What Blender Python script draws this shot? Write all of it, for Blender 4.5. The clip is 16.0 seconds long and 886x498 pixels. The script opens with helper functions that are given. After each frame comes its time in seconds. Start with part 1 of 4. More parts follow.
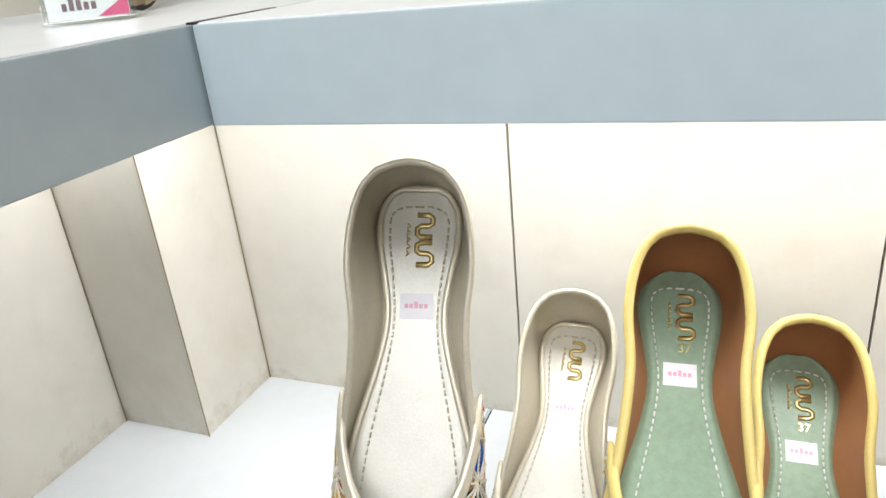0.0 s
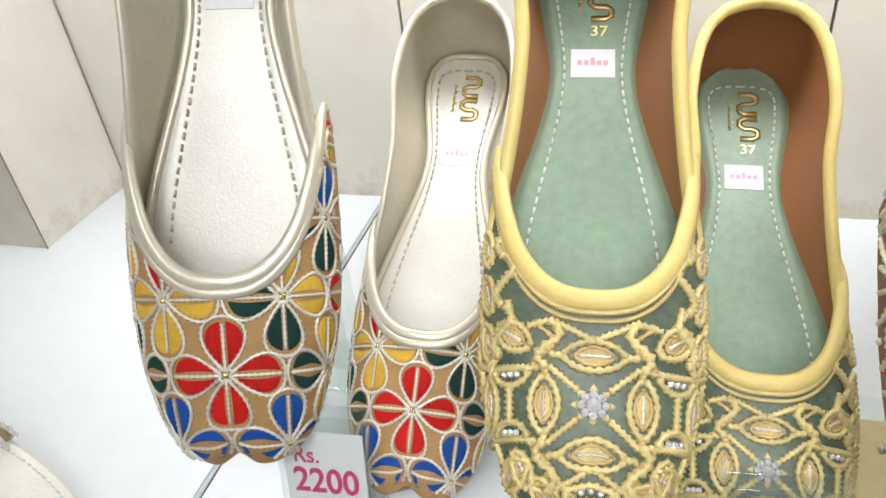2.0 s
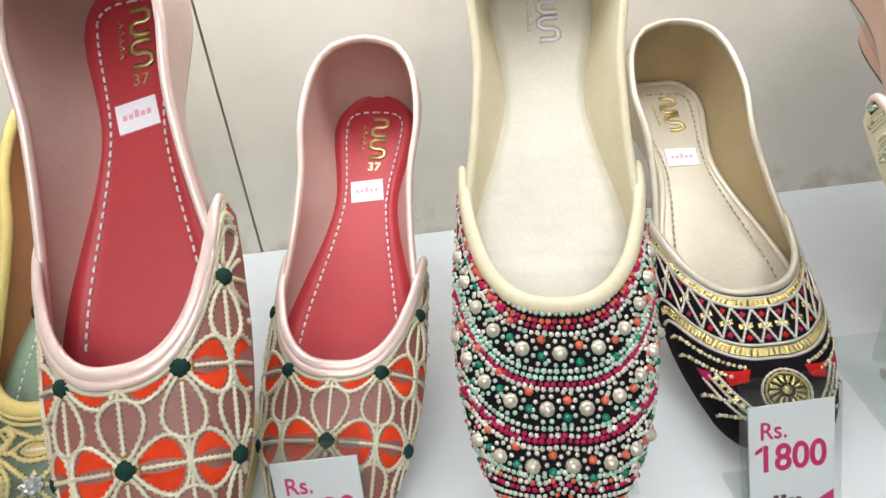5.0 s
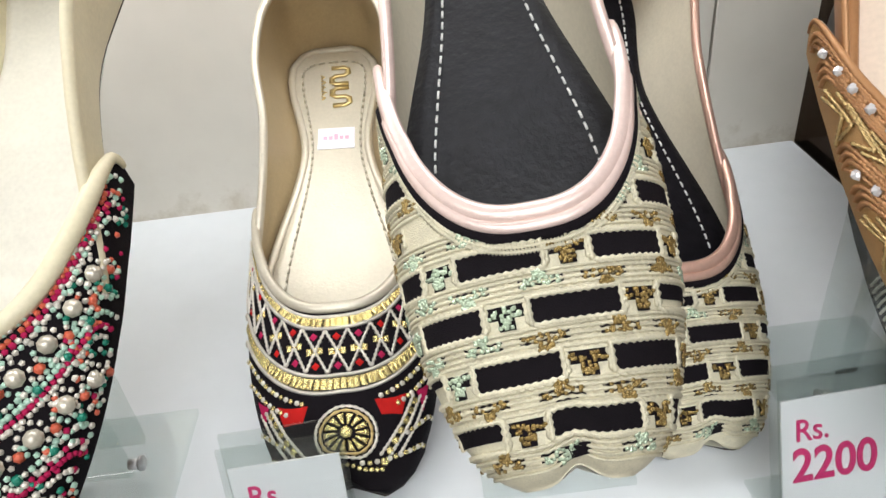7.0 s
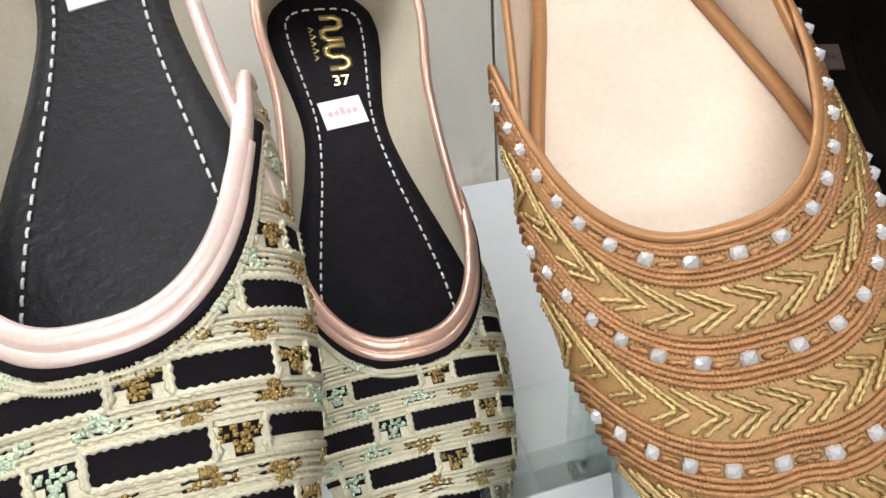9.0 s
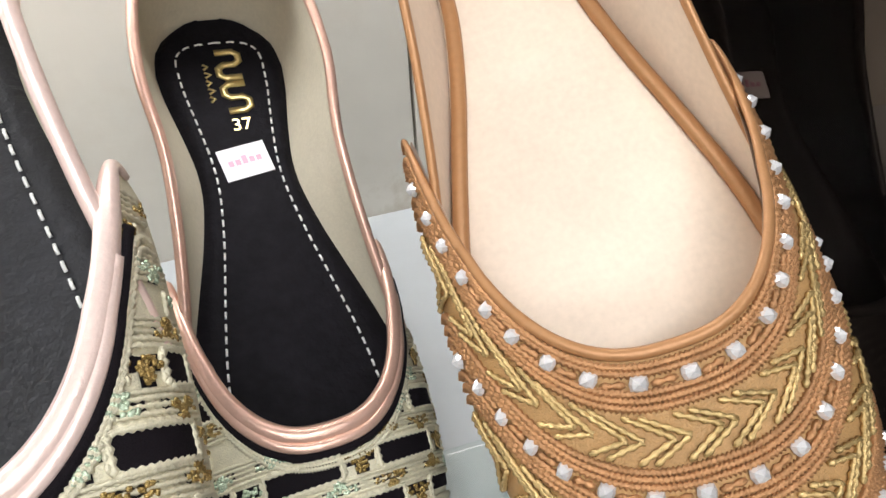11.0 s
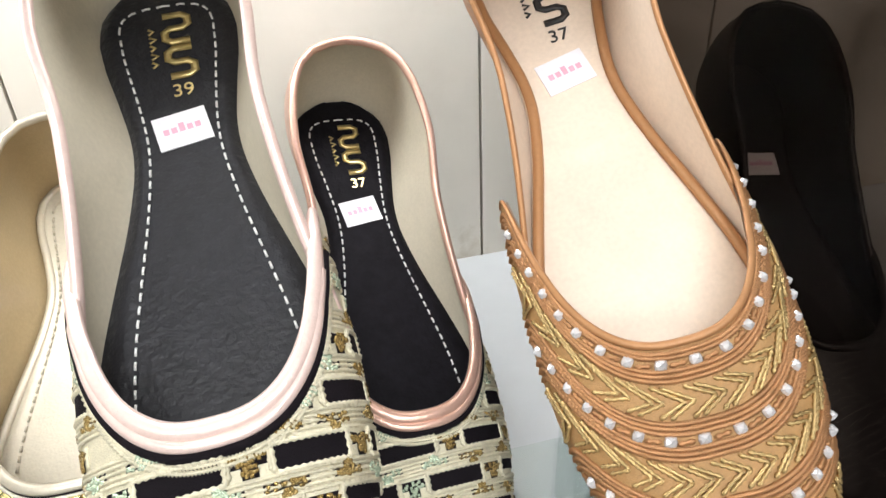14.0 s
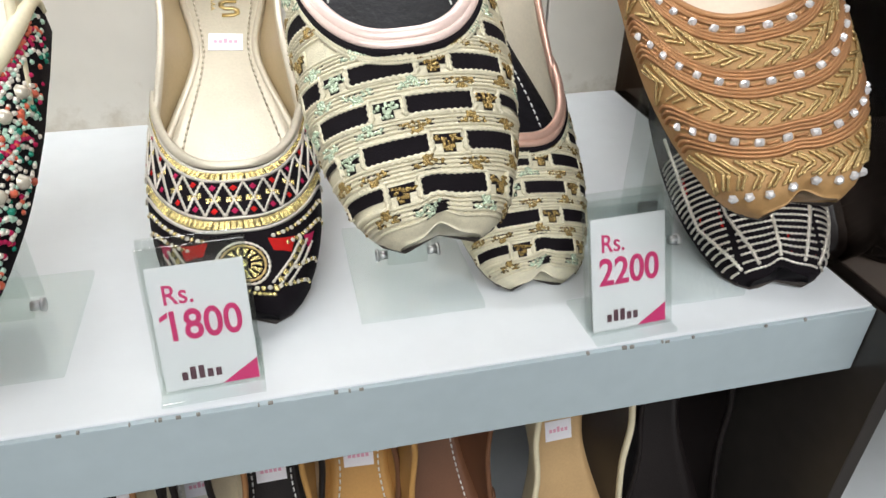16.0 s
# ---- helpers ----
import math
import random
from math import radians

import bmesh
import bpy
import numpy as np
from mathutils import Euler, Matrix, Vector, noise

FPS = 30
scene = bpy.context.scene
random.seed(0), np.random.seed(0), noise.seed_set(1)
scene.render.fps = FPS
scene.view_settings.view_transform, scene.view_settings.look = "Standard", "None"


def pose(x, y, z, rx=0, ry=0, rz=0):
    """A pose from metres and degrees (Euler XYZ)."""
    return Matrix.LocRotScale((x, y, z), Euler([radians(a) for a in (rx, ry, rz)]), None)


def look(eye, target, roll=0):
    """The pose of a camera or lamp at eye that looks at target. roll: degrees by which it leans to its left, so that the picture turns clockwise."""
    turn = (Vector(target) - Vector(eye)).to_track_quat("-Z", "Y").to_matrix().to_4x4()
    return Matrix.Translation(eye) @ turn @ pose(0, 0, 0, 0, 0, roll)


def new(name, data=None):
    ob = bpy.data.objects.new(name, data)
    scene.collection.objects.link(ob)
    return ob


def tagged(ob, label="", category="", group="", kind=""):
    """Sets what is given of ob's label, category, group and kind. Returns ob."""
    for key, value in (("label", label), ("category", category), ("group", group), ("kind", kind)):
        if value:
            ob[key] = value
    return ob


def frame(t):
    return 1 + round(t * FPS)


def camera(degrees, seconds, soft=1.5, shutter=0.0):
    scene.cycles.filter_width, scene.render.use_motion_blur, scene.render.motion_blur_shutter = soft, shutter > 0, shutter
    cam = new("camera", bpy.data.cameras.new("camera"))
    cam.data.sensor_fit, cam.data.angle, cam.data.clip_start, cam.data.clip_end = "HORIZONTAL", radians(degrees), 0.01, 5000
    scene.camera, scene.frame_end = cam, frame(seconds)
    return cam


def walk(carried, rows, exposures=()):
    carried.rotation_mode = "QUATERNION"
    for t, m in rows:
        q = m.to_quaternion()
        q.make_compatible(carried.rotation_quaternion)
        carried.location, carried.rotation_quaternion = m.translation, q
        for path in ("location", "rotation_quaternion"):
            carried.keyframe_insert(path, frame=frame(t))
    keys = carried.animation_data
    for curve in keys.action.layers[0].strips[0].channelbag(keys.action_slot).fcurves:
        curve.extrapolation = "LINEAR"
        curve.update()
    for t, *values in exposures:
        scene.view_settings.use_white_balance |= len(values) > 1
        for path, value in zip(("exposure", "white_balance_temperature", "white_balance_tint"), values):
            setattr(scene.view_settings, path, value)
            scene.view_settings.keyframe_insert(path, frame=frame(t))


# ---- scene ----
cam = camera(64.4, 16.0, shutter=0.0)
PATH = [
    (0, (0.1, 0.074, 1.366), (-0.619, 1.771, 0.59), -5.8),
    (0.5, (0.092, 0.097, 1.322), (-0.575, 1.737, 0.391), -5.4),
    (1, (0.093, 0.118, 1.29), (-0.54, 1.72, 0.273), -6.2),
    (1.5, (0.097, 0.128, 1.267), (-0.514, 1.692, 0.182), -7.0),
    (2, (0.108, 0.133, 1.254), (-0.424, 1.701, 0.132), -6.9),
    (2.5, (0.13, 0.127, 1.254), (-0.346, 1.718, 0.14), -8.4),
    (3, (0.169, 0.12, 1.252), (-0.094, 1.764, 0.143), -8.4),
    (3.5, (0.19, 0.103, 1.251), (0.041, 1.773, 0.16), -7.1),
    (4, (0.221, 0.09, 1.247), (0.207, 1.782, 0.181), -6.5),
    (4.5, (0.274, 0.101, 1.246), (0.329, 1.812, 0.211), -6.2),
    (5, (0.338, 0.11, 1.249), (0.308, 1.825, 0.22), -7.1),
    (5.2, (0.367, 0.114, 1.244), (0.297, 1.819, 0.2), -7.6),
    (7.3, (0.525, 0.168, 1.213), (0.571, 1.824, 0.094), -6.4),
    (7.5, (0.532, 0.173, 1.213), (0.611, 1.832, 0.1), -5.9),
    (8, (0.553, 0.18, 1.213), (0.713, 1.84, 0.11), -4.9),
    (8.5, (0.568, 0.182, 1.211), (0.781, 1.836, 0.107), -4.5),
    (9, (0.583, 0.194, 1.205), (0.874, 1.82, 0.077), -4.7),
    (9.2, (0.589, 0.203, 1.2), (0.924, 1.814, 0.063), -4.0),
    (11.3, (0.596, 0.223, 1.221), (1.077, 1.772, 0.05), -3.1),
    (11.5, (0.6, 0.217, 1.231), (1.069, 1.823, 0.135), -3.7),
    (12, (0.597, 0.217, 1.26), (1.068, 1.835, 0.182), -3.9),
    (12.5, (0.595, 0.221, 1.272), (1.067, 1.866, 0.238), -4.2),
    (13, (0.592, 0.224, 1.271), (1.048, 1.876, 0.24), -4.1),
    (13.5, (0.588, 0.215, 1.256), (1.028, 1.857, 0.202), -4.2),
    (14, (0.562, 0.171, 1.245), (0.976, 1.833, 0.211), -2.6),
    (14.5, (0.531, 0.136, 1.241), (0.933, 1.801, 0.209), -1.8),
    (15, (0.511, 0.109, 1.234), (0.907, 1.775, 0.2), -0.8),
    (15.5, (0.502, 0.097, 1.23), (0.911, 1.757, 0.192), -0.4),
    (16, (0.495, 0.084, 1.19), (0.9, 1.704, 0.09), 1.1),
]
EXPOSURES = [(0.0, 0.06), (1.0, 0.0), (2.5, 0.04), (3.5, 0.12), (4.0, -0.06), (4.5, -0.10), (5.0, -0.22), (7.5, -0.06), (8.0, 0.12), (9.0, 0.04), (11.5, 0.04), (12.5, 0.2), (14.5, 0.2), (15.5, 0.1), (16.0, 0.02)]
walk(cam, [(t, look(eye, target, roll)) for t, eye, target, roll in PATH], EXPOSURES)

# ---- light: shop ambience, a strip under the upper shelf ----
world = bpy.data.worlds.new("shop_air")
scene.world = world
world.use_nodes = True
world.node_tree.nodes["Background"].inputs[0].default_value = (1.0, 0.97, 0.93, 1)
world.node_tree.nodes["Background"].inputs[1].default_value = 0.35


def area_lamp(name, m, sx, sy, watts, colour):
    data = bpy.data.lights.new(name, "AREA")
    data.shape, data.size, data.size_y, data.energy, data.color = "RECTANGLE", sx, sy, watts, colour
    ob = new(name, data)
    ob.matrix_world = m
    return ob


area_lamp("ceiling_panel_lamp", look((0.15, -0.80, 2.60), (0.2, 0.30, 1.1)), 2.2, 0.7, 54.0, (0.955, 0.975, 1.0))
# added low fill without a known source, brightening the wall below the upper shelf
area_lamp("front_fill_lamp", look((0.15, -2.70, 2.35), (0.2, 0.5, 1.1)), 2.6, 0.6, 38.0, (0.965, 0.978, 1.0))
area_lamp("shelf_strip_lamp", look((0.165, 0.450, 1.312), (0.165, 0.44, 1.0)), 1.15, 0.06, 2.5, (0.965, 0.978, 1.0))

# ---- materials ----


def rgba(c):
    return (c[0], c[1], c[2], 1.0)


def mat(name, colour, rough=0.5, metal=0.0, var=0.12, scale=40.0, bump=0.0, bscale=None, coat=0.0, dirt=None, sheen=0.0, rand=0.0, spec=0.5, grime=None):
    """Principled surface with two scales of colour variation and a fine relief."""
    m = bpy.data.materials.new(name)
    m.use_nodes = True
    nt = m.node_tree
    b = nt.nodes["Principled BSDF"]
    b.inputs["Roughness"].default_value = rough
    b.inputs["Metallic"].default_value = metal
    b.inputs["Coat Weight"].default_value = coat
    b.inputs["Sheen Weight"].default_value = sheen
    b.inputs["Specular IOR Level"].default_value = spec
    tc = nt.nodes.new("ShaderNodeTexCoord")
    n1 = nt.nodes.new("ShaderNodeTexNoise")
    n1.inputs["Scale"].default_value = scale
    n1.inputs["Detail"].default_value = 6
    n2 = nt.nodes.new("ShaderNodeTexNoise")
    n2.inputs["Scale"].default_value = scale * 9
    n2.inputs["Detail"].default_value = 3
    nt.links.new(tc.outputs["Object"], n1.inputs["Vector"])
    nt.links.new(tc.outputs["Object"], n2.inputs["Vector"])
    add = nt.nodes.new("ShaderNodeMath")
    add.operation = "ADD"
    nt.links.new(n1.outputs[0], add.inputs[0])
    nt.links.new(n2.outputs[0], add.inputs[1])
    last = add.outputs[0]
    if rand:
        geo = nt.nodes.new("ShaderNodeNewGeometry")
        ma = nt.nodes.new("ShaderNodeMath")
        ma.operation = "MULTIPLY_ADD"
        ma.inputs[1].default_value = rand
        nt.links.new(geo.outputs["Random Per Island"], ma.inputs[0])
        nt.links.new(last, ma.inputs[2])
        last = ma.outputs[0]
    rng = nt.nodes.new("ShaderNodeMapRange")
    rng.inputs["From Min"].default_value = 0.6
    rng.inputs["From Max"].default_value = 1.4 + rand
    nt.links.new(last, rng.inputs["Value"])
    mix = nt.nodes.new("ShaderNodeMix")
    mix.data_type = "RGBA"
    mix.inputs["A"].default_value = rgba([max(0.0, c * (1 - var)) for c in colour])
    mix.inputs["B"].default_value = rgba([min(1.0, c * (1 + var)) for c in colour])
    nt.links.new(rng.outputs[0], mix.inputs["Factor"])
    out = mix.outputs["Result"]
    if dirt:
        n3 = nt.nodes.new("ShaderNodeTexNoise")
        n3.inputs["Scale"].default_value = dirt[2]
        n3.inputs["Detail"].default_value = 8
        n3.inputs["Roughness"].default_value = 0.7
        nt.links.new(tc.outputs["Object"], n3.inputs["Vector"])
        r3 = nt.nodes.new("ShaderNodeMapRange")
        r3.inputs["From Min"].default_value = 0.52
        r3.inputs["From Max"].default_value = 0.75
        r3.inputs["To Max"].default_value = dirt[1]
        nt.links.new(n3.outputs[0], r3.inputs["Value"])
        mx = nt.nodes.new("ShaderNodeMix")
        mx.data_type = "RGBA"
        nt.links.new(r3.outputs[0], mx.inputs["Factor"])
        nt.links.new(out, mx.inputs["A"])
        mx.inputs["B"].default_value = rgba(dirt[0])
        out = mx.outputs["Result"]
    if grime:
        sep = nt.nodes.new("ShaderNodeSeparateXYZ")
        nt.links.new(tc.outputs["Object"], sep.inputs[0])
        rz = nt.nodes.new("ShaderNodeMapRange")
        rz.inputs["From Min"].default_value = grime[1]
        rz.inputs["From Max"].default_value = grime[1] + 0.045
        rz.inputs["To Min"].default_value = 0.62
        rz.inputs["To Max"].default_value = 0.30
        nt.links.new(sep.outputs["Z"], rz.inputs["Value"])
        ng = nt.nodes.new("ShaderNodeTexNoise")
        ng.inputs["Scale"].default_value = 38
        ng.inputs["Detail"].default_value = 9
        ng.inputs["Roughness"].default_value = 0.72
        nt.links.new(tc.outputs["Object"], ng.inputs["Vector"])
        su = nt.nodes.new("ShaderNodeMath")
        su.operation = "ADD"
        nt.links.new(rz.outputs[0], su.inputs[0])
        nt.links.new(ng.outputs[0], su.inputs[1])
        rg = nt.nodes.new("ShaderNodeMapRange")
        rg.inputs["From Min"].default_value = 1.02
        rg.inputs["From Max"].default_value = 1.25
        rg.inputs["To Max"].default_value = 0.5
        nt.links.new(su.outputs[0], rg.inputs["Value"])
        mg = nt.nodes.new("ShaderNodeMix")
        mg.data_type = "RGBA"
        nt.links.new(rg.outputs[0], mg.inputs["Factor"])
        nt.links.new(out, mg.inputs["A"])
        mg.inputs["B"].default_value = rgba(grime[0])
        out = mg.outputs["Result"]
    nt.links.new(out, b.inputs["Base Color"])
    if bump:
        nb = nt.nodes.new("ShaderNodeTexNoise")
        nb.inputs["Scale"].default_value = bscale or scale * 12
        nb.inputs["Detail"].default_value = 4
        nt.links.new(tc.outputs["Object"], nb.inputs["Vector"])
        bp = nt.nodes.new("ShaderNodeBump")
        bp.inputs["Strength"].default_value = bump
        bp.inputs["Distance"].default_value = 0.0006
        nt.links.new(nb.outputs[0], bp.inputs["Height"])
        nt.links.new(bp.outputs[0], b.inputs["Normal"])
    return m


def clear_mat(name, tint, rough=0.03, gloss=0.08):
    """Clear acrylic sheet: see-through with a faint tint and a gloss."""
    m = bpy.data.materials.new(name)
    m.use_nodes = True
    nt = m.node_tree
    nt.nodes.remove(nt.nodes["Principled BSDF"])
    tr = nt.nodes.new("ShaderNodeBsdfTransparent")
    tr.inputs[0].default_value = rgba(tint)
    gl = nt.nodes.new("ShaderNodeBsdfGlossy")
    gl.inputs["Roughness"].default_value = rough
    mx = nt.nodes.new("ShaderNodeMixShader")
    mx.inputs[0].default_value = gloss
    nt.links.new(tr.outputs[0], mx.inputs[1])
    nt.links.new(gl.outputs[0], mx.inputs[2])
    nt.links.new(mx.outputs[0], nt.nodes["Material Output"].inputs[0])
    return m


M = {}
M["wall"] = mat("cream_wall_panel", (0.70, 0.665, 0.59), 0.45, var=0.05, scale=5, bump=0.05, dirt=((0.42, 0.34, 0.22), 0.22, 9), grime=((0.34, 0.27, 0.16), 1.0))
M["groove"] = mat("panel_joint", (0.30, 0.24, 0.15), 0.8, var=0.25, scale=60)
M["shelf"] = mat("white_laminate", (0.70, 0.73, 0.75), 0.38, var=0.03, scale=8, bump=0.04, dirt=((0.55, 0.57, 0.58), 0.15, 14))
M["edge"] = mat("blue_grey_edge_band", (0.40, 0.475, 0.505), 0.3, var=0.05, scale=10, bump=0.04)
M["chip"] = mat("chipped_edge", (0.24, 0.225, 0.20), 0.8, var=0.3, scale=80)
M["dark"] = mat("dark_panel", (0.012, 0.010, 0.011), 0.25, var=0.2, scale=10)
M["plain"] = mat("shop_wall", (0.40, 0.385, 0.36), 0.7, var=0.06, scale=3)
M["floor"] = mat("floor_tile", (0.30, 0.29, 0.275), 0.3, var=0.08, scale=4)
M["acrylic"] = clear_mat("clear_acrylic", (0.94, 0.965, 0.955), 0.03, 0.09)
# see-through tint that lays shade over the neighbouring bay
M["bay_shade"] = clear_mat("bay_shade_tint", (0.46, 0.41, 0.375), 0.02, 0.008)
M["card"] = mat("price_card", (0.80, 0.80, 0.82), 0.6, var=0.03, scale=30)
M["ink"] = mat("magenta_ink", (0.66, 0.03, 0.17), 0.5, var=0.08, scale=60)
M["ink_dark"] = mat("plum_ink", (0.12, 0.05, 0.07), 0.5, var=0.1, scale=60)
M["sticker"] = mat("white_paper_sticker", (0.82, 0.80, 0.84), 0.6, var=0.04, scale=90)
M["sticker_ink"] = mat("pale_pink_ink", (0.75, 0.38, 0.50), 0.6, var=0.1, scale=90)
M["steel"] = mat("steel_screw", (0.55, 0.55, 0.55), 0.3, 1.0)
M["thread"] = mat("white_thread", (0.78, 0.78, 0.76), 0.7, var=0.1, scale=300)
M["sole"] = mat("dark_leather_sole", (0.035, 0.025, 0.02), 0.6, var=0.3, scale=60, bump=0.3)
M["goldfoil"] = mat("gold_foil", (0.83, 0.66, 0.30), 0.3, 0.8, var=0.15, scale=150)
M["blackprint"] = mat("black_print", (0.03, 0.03, 0.03), 0.5, var=0.2, scale=150)
M["crystal"] = mat("clear_crystal", (0.72, 0.71, 0.72), 0.10, 0.35, var=0.2, scale=400, rand=0.6)
M["pearl"] = mat("pearl_bead", (0.58, 0.53, 0.43), 0.16, 0.25, var=0.2, scale=200, coat=0.6, rand=0.8)

# ---- mesh helpers ----


def part(name, bm, material, parent, label="", smooth=False):
    me = bpy.data.meshes.new(name)
    bm.to_mesh(me)
    bm.free()
    for mm in (material if isinstance(material, (list, tuple)) else [material]):
        me.materials.append(mm)
    if smooth:
        for p in me.polygons:
            p.use_smooth = True
    ob = new(name, me)
    if parent is not None:
        ob.parent = parent
    if label:
        ob["label"] = label
    return ob


def box_bm(lo, hi, bevel=0.0, bm=None):
    bm = bm or bmesh.new()
    got = bmesh.ops.create_cube(bm, size=1.0)["verts"]
    for v in got:
        for k in range(3):
            v.co[k] = lo[k] + (v.co[k] + 0.5) * (hi[k] - lo[k])
    if bevel:
        es = list({e for v in got for e in v.link_edges})
        bmesh.ops.bevel(bm, geom=es, offset=bevel, segments=2, affect="EDGES", profile=0.7)
    return bm


def raw(name, verts, faces, material, parent, label="", smooth=True):
    me = bpy.data.meshes.new(name)
    me.from_pydata([tuple(v) for v in verts], [], faces)
    for mm in (material if isinstance(material, (list, tuple)) else [material]):
        me.materials.append(mm)
    if smooth:
        me.polygons.foreach_set("use_smooth", [True] * len(me.polygons))
    me.update()
    ob = new(name, me)
    if parent is not None:
        ob.parent = parent
    if label:
        ob["label"] = label
    return ob


class Geo:
    """Collects vertices and faces of one mesh."""

    def __init__(self):
        self.v, self.f = [], []

    def grid(self, pts, closed=False):
        n, m, o = len(pts), len(pts[0]), len(self.v)
        for r in pts:
            self.v.extend(r)
        for i in range(n - 1):
            for j in range(m - 1 + (1 if closed else 0)):
                k = (j + 1) % m
                self.f.append((o + i * m + j, o + i * m + k, o + (i + 1) * m + k, o + (i + 1) * m + j))

    def tube(self, pts, r, sides=6, ups=None, flat=1.0, caps=True, closed=False):
        pts = [Vector(p) for p in pts]
        n, rows = len(pts), []
        for i, p in enumerate(pts):
            if closed:
                d = pts[(i + 1) % n] - pts[i - 1]
            else:
                d = pts[min(i + 1, n - 1)] - pts[max(i - 1, 0)]
            if d.length < 1e-9:
                d = Vector((0, 1, 0))
            d.normalize()
            up = Vector(ups[i]) if ups else Vector((0, 0, 1))
            side = d.cross(up)
            if side.length < 1e-6:
                side = d.cross(Vector((1, 0, 0)))
            side.normalize()
            up = side.cross(d)
            rr = r(i / max(1, n - 1)) if callable(r) else r
            rows.append([p + side * (math.cos(a) * rr) + up * (math.sin(a) * rr * flat) for a in (2 * math.pi * k / sides for k in range(sides))])
        if closed:
            rows.append(rows[0])
        o = len(self.v)
        self.grid(rows, True)
        if caps and not closed:
            self.f.append(tuple(o + k for k in range(sides))[::-1])
            self.f.append(tuple(o + (len(rows) - 1) * sides + k for k in range(sides)))

    def poly(self, pts, nrm, high):
        """A raised cushion over a closed outline of points with normals."""
        n, o = len(pts), len(self.v)
        c = sum((Vector(p) for p in pts), Vector()) / n
        cn = sum((Vector(q) for q in nrm), Vector()).normalized()
        self.v.extend([Vector(p) for p in pts])
        self.v.extend([c + (Vector(p) + Vector(q) * high * 0.75 - c) * 0.72 for p, q in zip(pts, nrm)])
        self.v.append(c + cn * high)
        for i in range(n):
            j = (i + 1) % n
            self.f.append((o + i, o + j, o + n + j, o + n + i))
            self.f.append((o + n + i, o + n + j, o + 2 * n))

    def ball(self, c, r, n, flat=1.0, seg=6):
        c, n = Vector(c), Vector(n).normalized()
        a = n.orthogonal().normalized()
        b = n.cross(a)
        o = len(self.v)
        for lat in (0.0, 0.75):
            for k in range(seg):
                t = 2 * math.pi * (k + lat) / seg
                self.v.append(c + (a * math.cos(t) + b * math.sin(t)) * (r * math.cos(lat)) + n * (r * flat * math.sin(lat)))
        self.v.append(c + n * (r * flat))
        for k in range(seg):
            j = (k + 1) % seg
            self.f.append((o + k, o + j, o + seg + j, o + seg + k))
            self.f.append((o + seg + k, o + seg + j, o + 2 * seg))

    def make(self, name, material, parent, label="", smooth=True):
        return raw(name, self.v, self.f, material, parent, label, smooth)


def structure(name, bm, material, label, category, parent=None):
    ob = part(name, bm, material, parent)
    return tagged(ob, label, category, "", "structure")


# ---- setting ----
ZT, YF, YW, XJ, XL, XE = 1.0, 0.28, 0.55, -0.071, -0.391, 0.742
WALLTOP = 2.7
# shelves: right-hand run and left-hand run meet at a butt joint
SHELVES = []


def shelf_run(name, x0, x1, y0, y1, z, thick, front, label):
    ob = new(name)
    tagged(ob, label, "shelf", "shelf boards", "structure")
    part("board", box_bm((x0, y0, z - thick), (x1, y1, z), 0.0012), M["shelf"], ob)
    if front == "y":
        part("edge_band", box_bm((x0, y0 - 0.0025, z - thick), (x1, y0 - 0.0002, z - 0.0006), 0.0006), M["edge"], ob, "blue-grey laminate edge strip")
    else:
        part("edge_band", box_bm((x1 + 0.0002, y0, z - thick), (x1 + 0.0025, y1, z - 0.0006), 0.0006), M["edge"], ob, "blue-grey laminate edge strip")
    return ob


main_shelf = shelf_run("shelf_1", XJ + 0.0006, XE, YF, YW, ZT, 0.036, "y", "white laminate shelf board with a blue-grey chipped edge")
left_shelf = shelf_run("shelf_2", XL, XJ - 0.0031, -0.75, YW, ZT, 0.036, "x", "white laminate side shelf board meeting the main shelf")
shelf_run("shelf_3", XJ + 0.0006, XE, YF, YW, 1.3515, 0.0355, "y", "upper white shelf board with a blue-grey edge band")
shelf_run("shelf_4", XL, XJ - 0.0031, -0.75, YW, 1.3515, 0.0355, "x", "upper white side shelf with a blue-grey edge band")
shelf_run("shelf_5", XL, 1.6, YF, YW, 0.70, 0.036, "y", "lower white shelf board under the main shelf")

# back wall of tall panels with dark joints
wall = tagged(new("wall_back"), "cream wall panelling with narrow vertical joints", "wall", "", "structure")
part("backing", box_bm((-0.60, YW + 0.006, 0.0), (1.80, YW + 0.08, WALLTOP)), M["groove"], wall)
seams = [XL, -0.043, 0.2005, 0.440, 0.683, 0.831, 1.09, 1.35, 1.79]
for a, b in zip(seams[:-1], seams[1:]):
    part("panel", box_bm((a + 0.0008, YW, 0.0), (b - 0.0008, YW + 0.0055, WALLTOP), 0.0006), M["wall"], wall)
wl = tagged(new("wall_left"), "cream side wall panelling", "wall", "", "structure")
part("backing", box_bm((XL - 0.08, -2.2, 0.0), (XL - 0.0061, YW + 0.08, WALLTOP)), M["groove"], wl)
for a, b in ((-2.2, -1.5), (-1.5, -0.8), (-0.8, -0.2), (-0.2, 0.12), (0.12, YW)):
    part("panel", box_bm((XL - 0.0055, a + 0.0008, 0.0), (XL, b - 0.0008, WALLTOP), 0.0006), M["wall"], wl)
pil = tagged(new("wall_pillar"), "boxed-in cream corner pillar", "pillar", "", "structure")
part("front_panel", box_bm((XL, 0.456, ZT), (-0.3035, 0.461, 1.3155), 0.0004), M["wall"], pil)
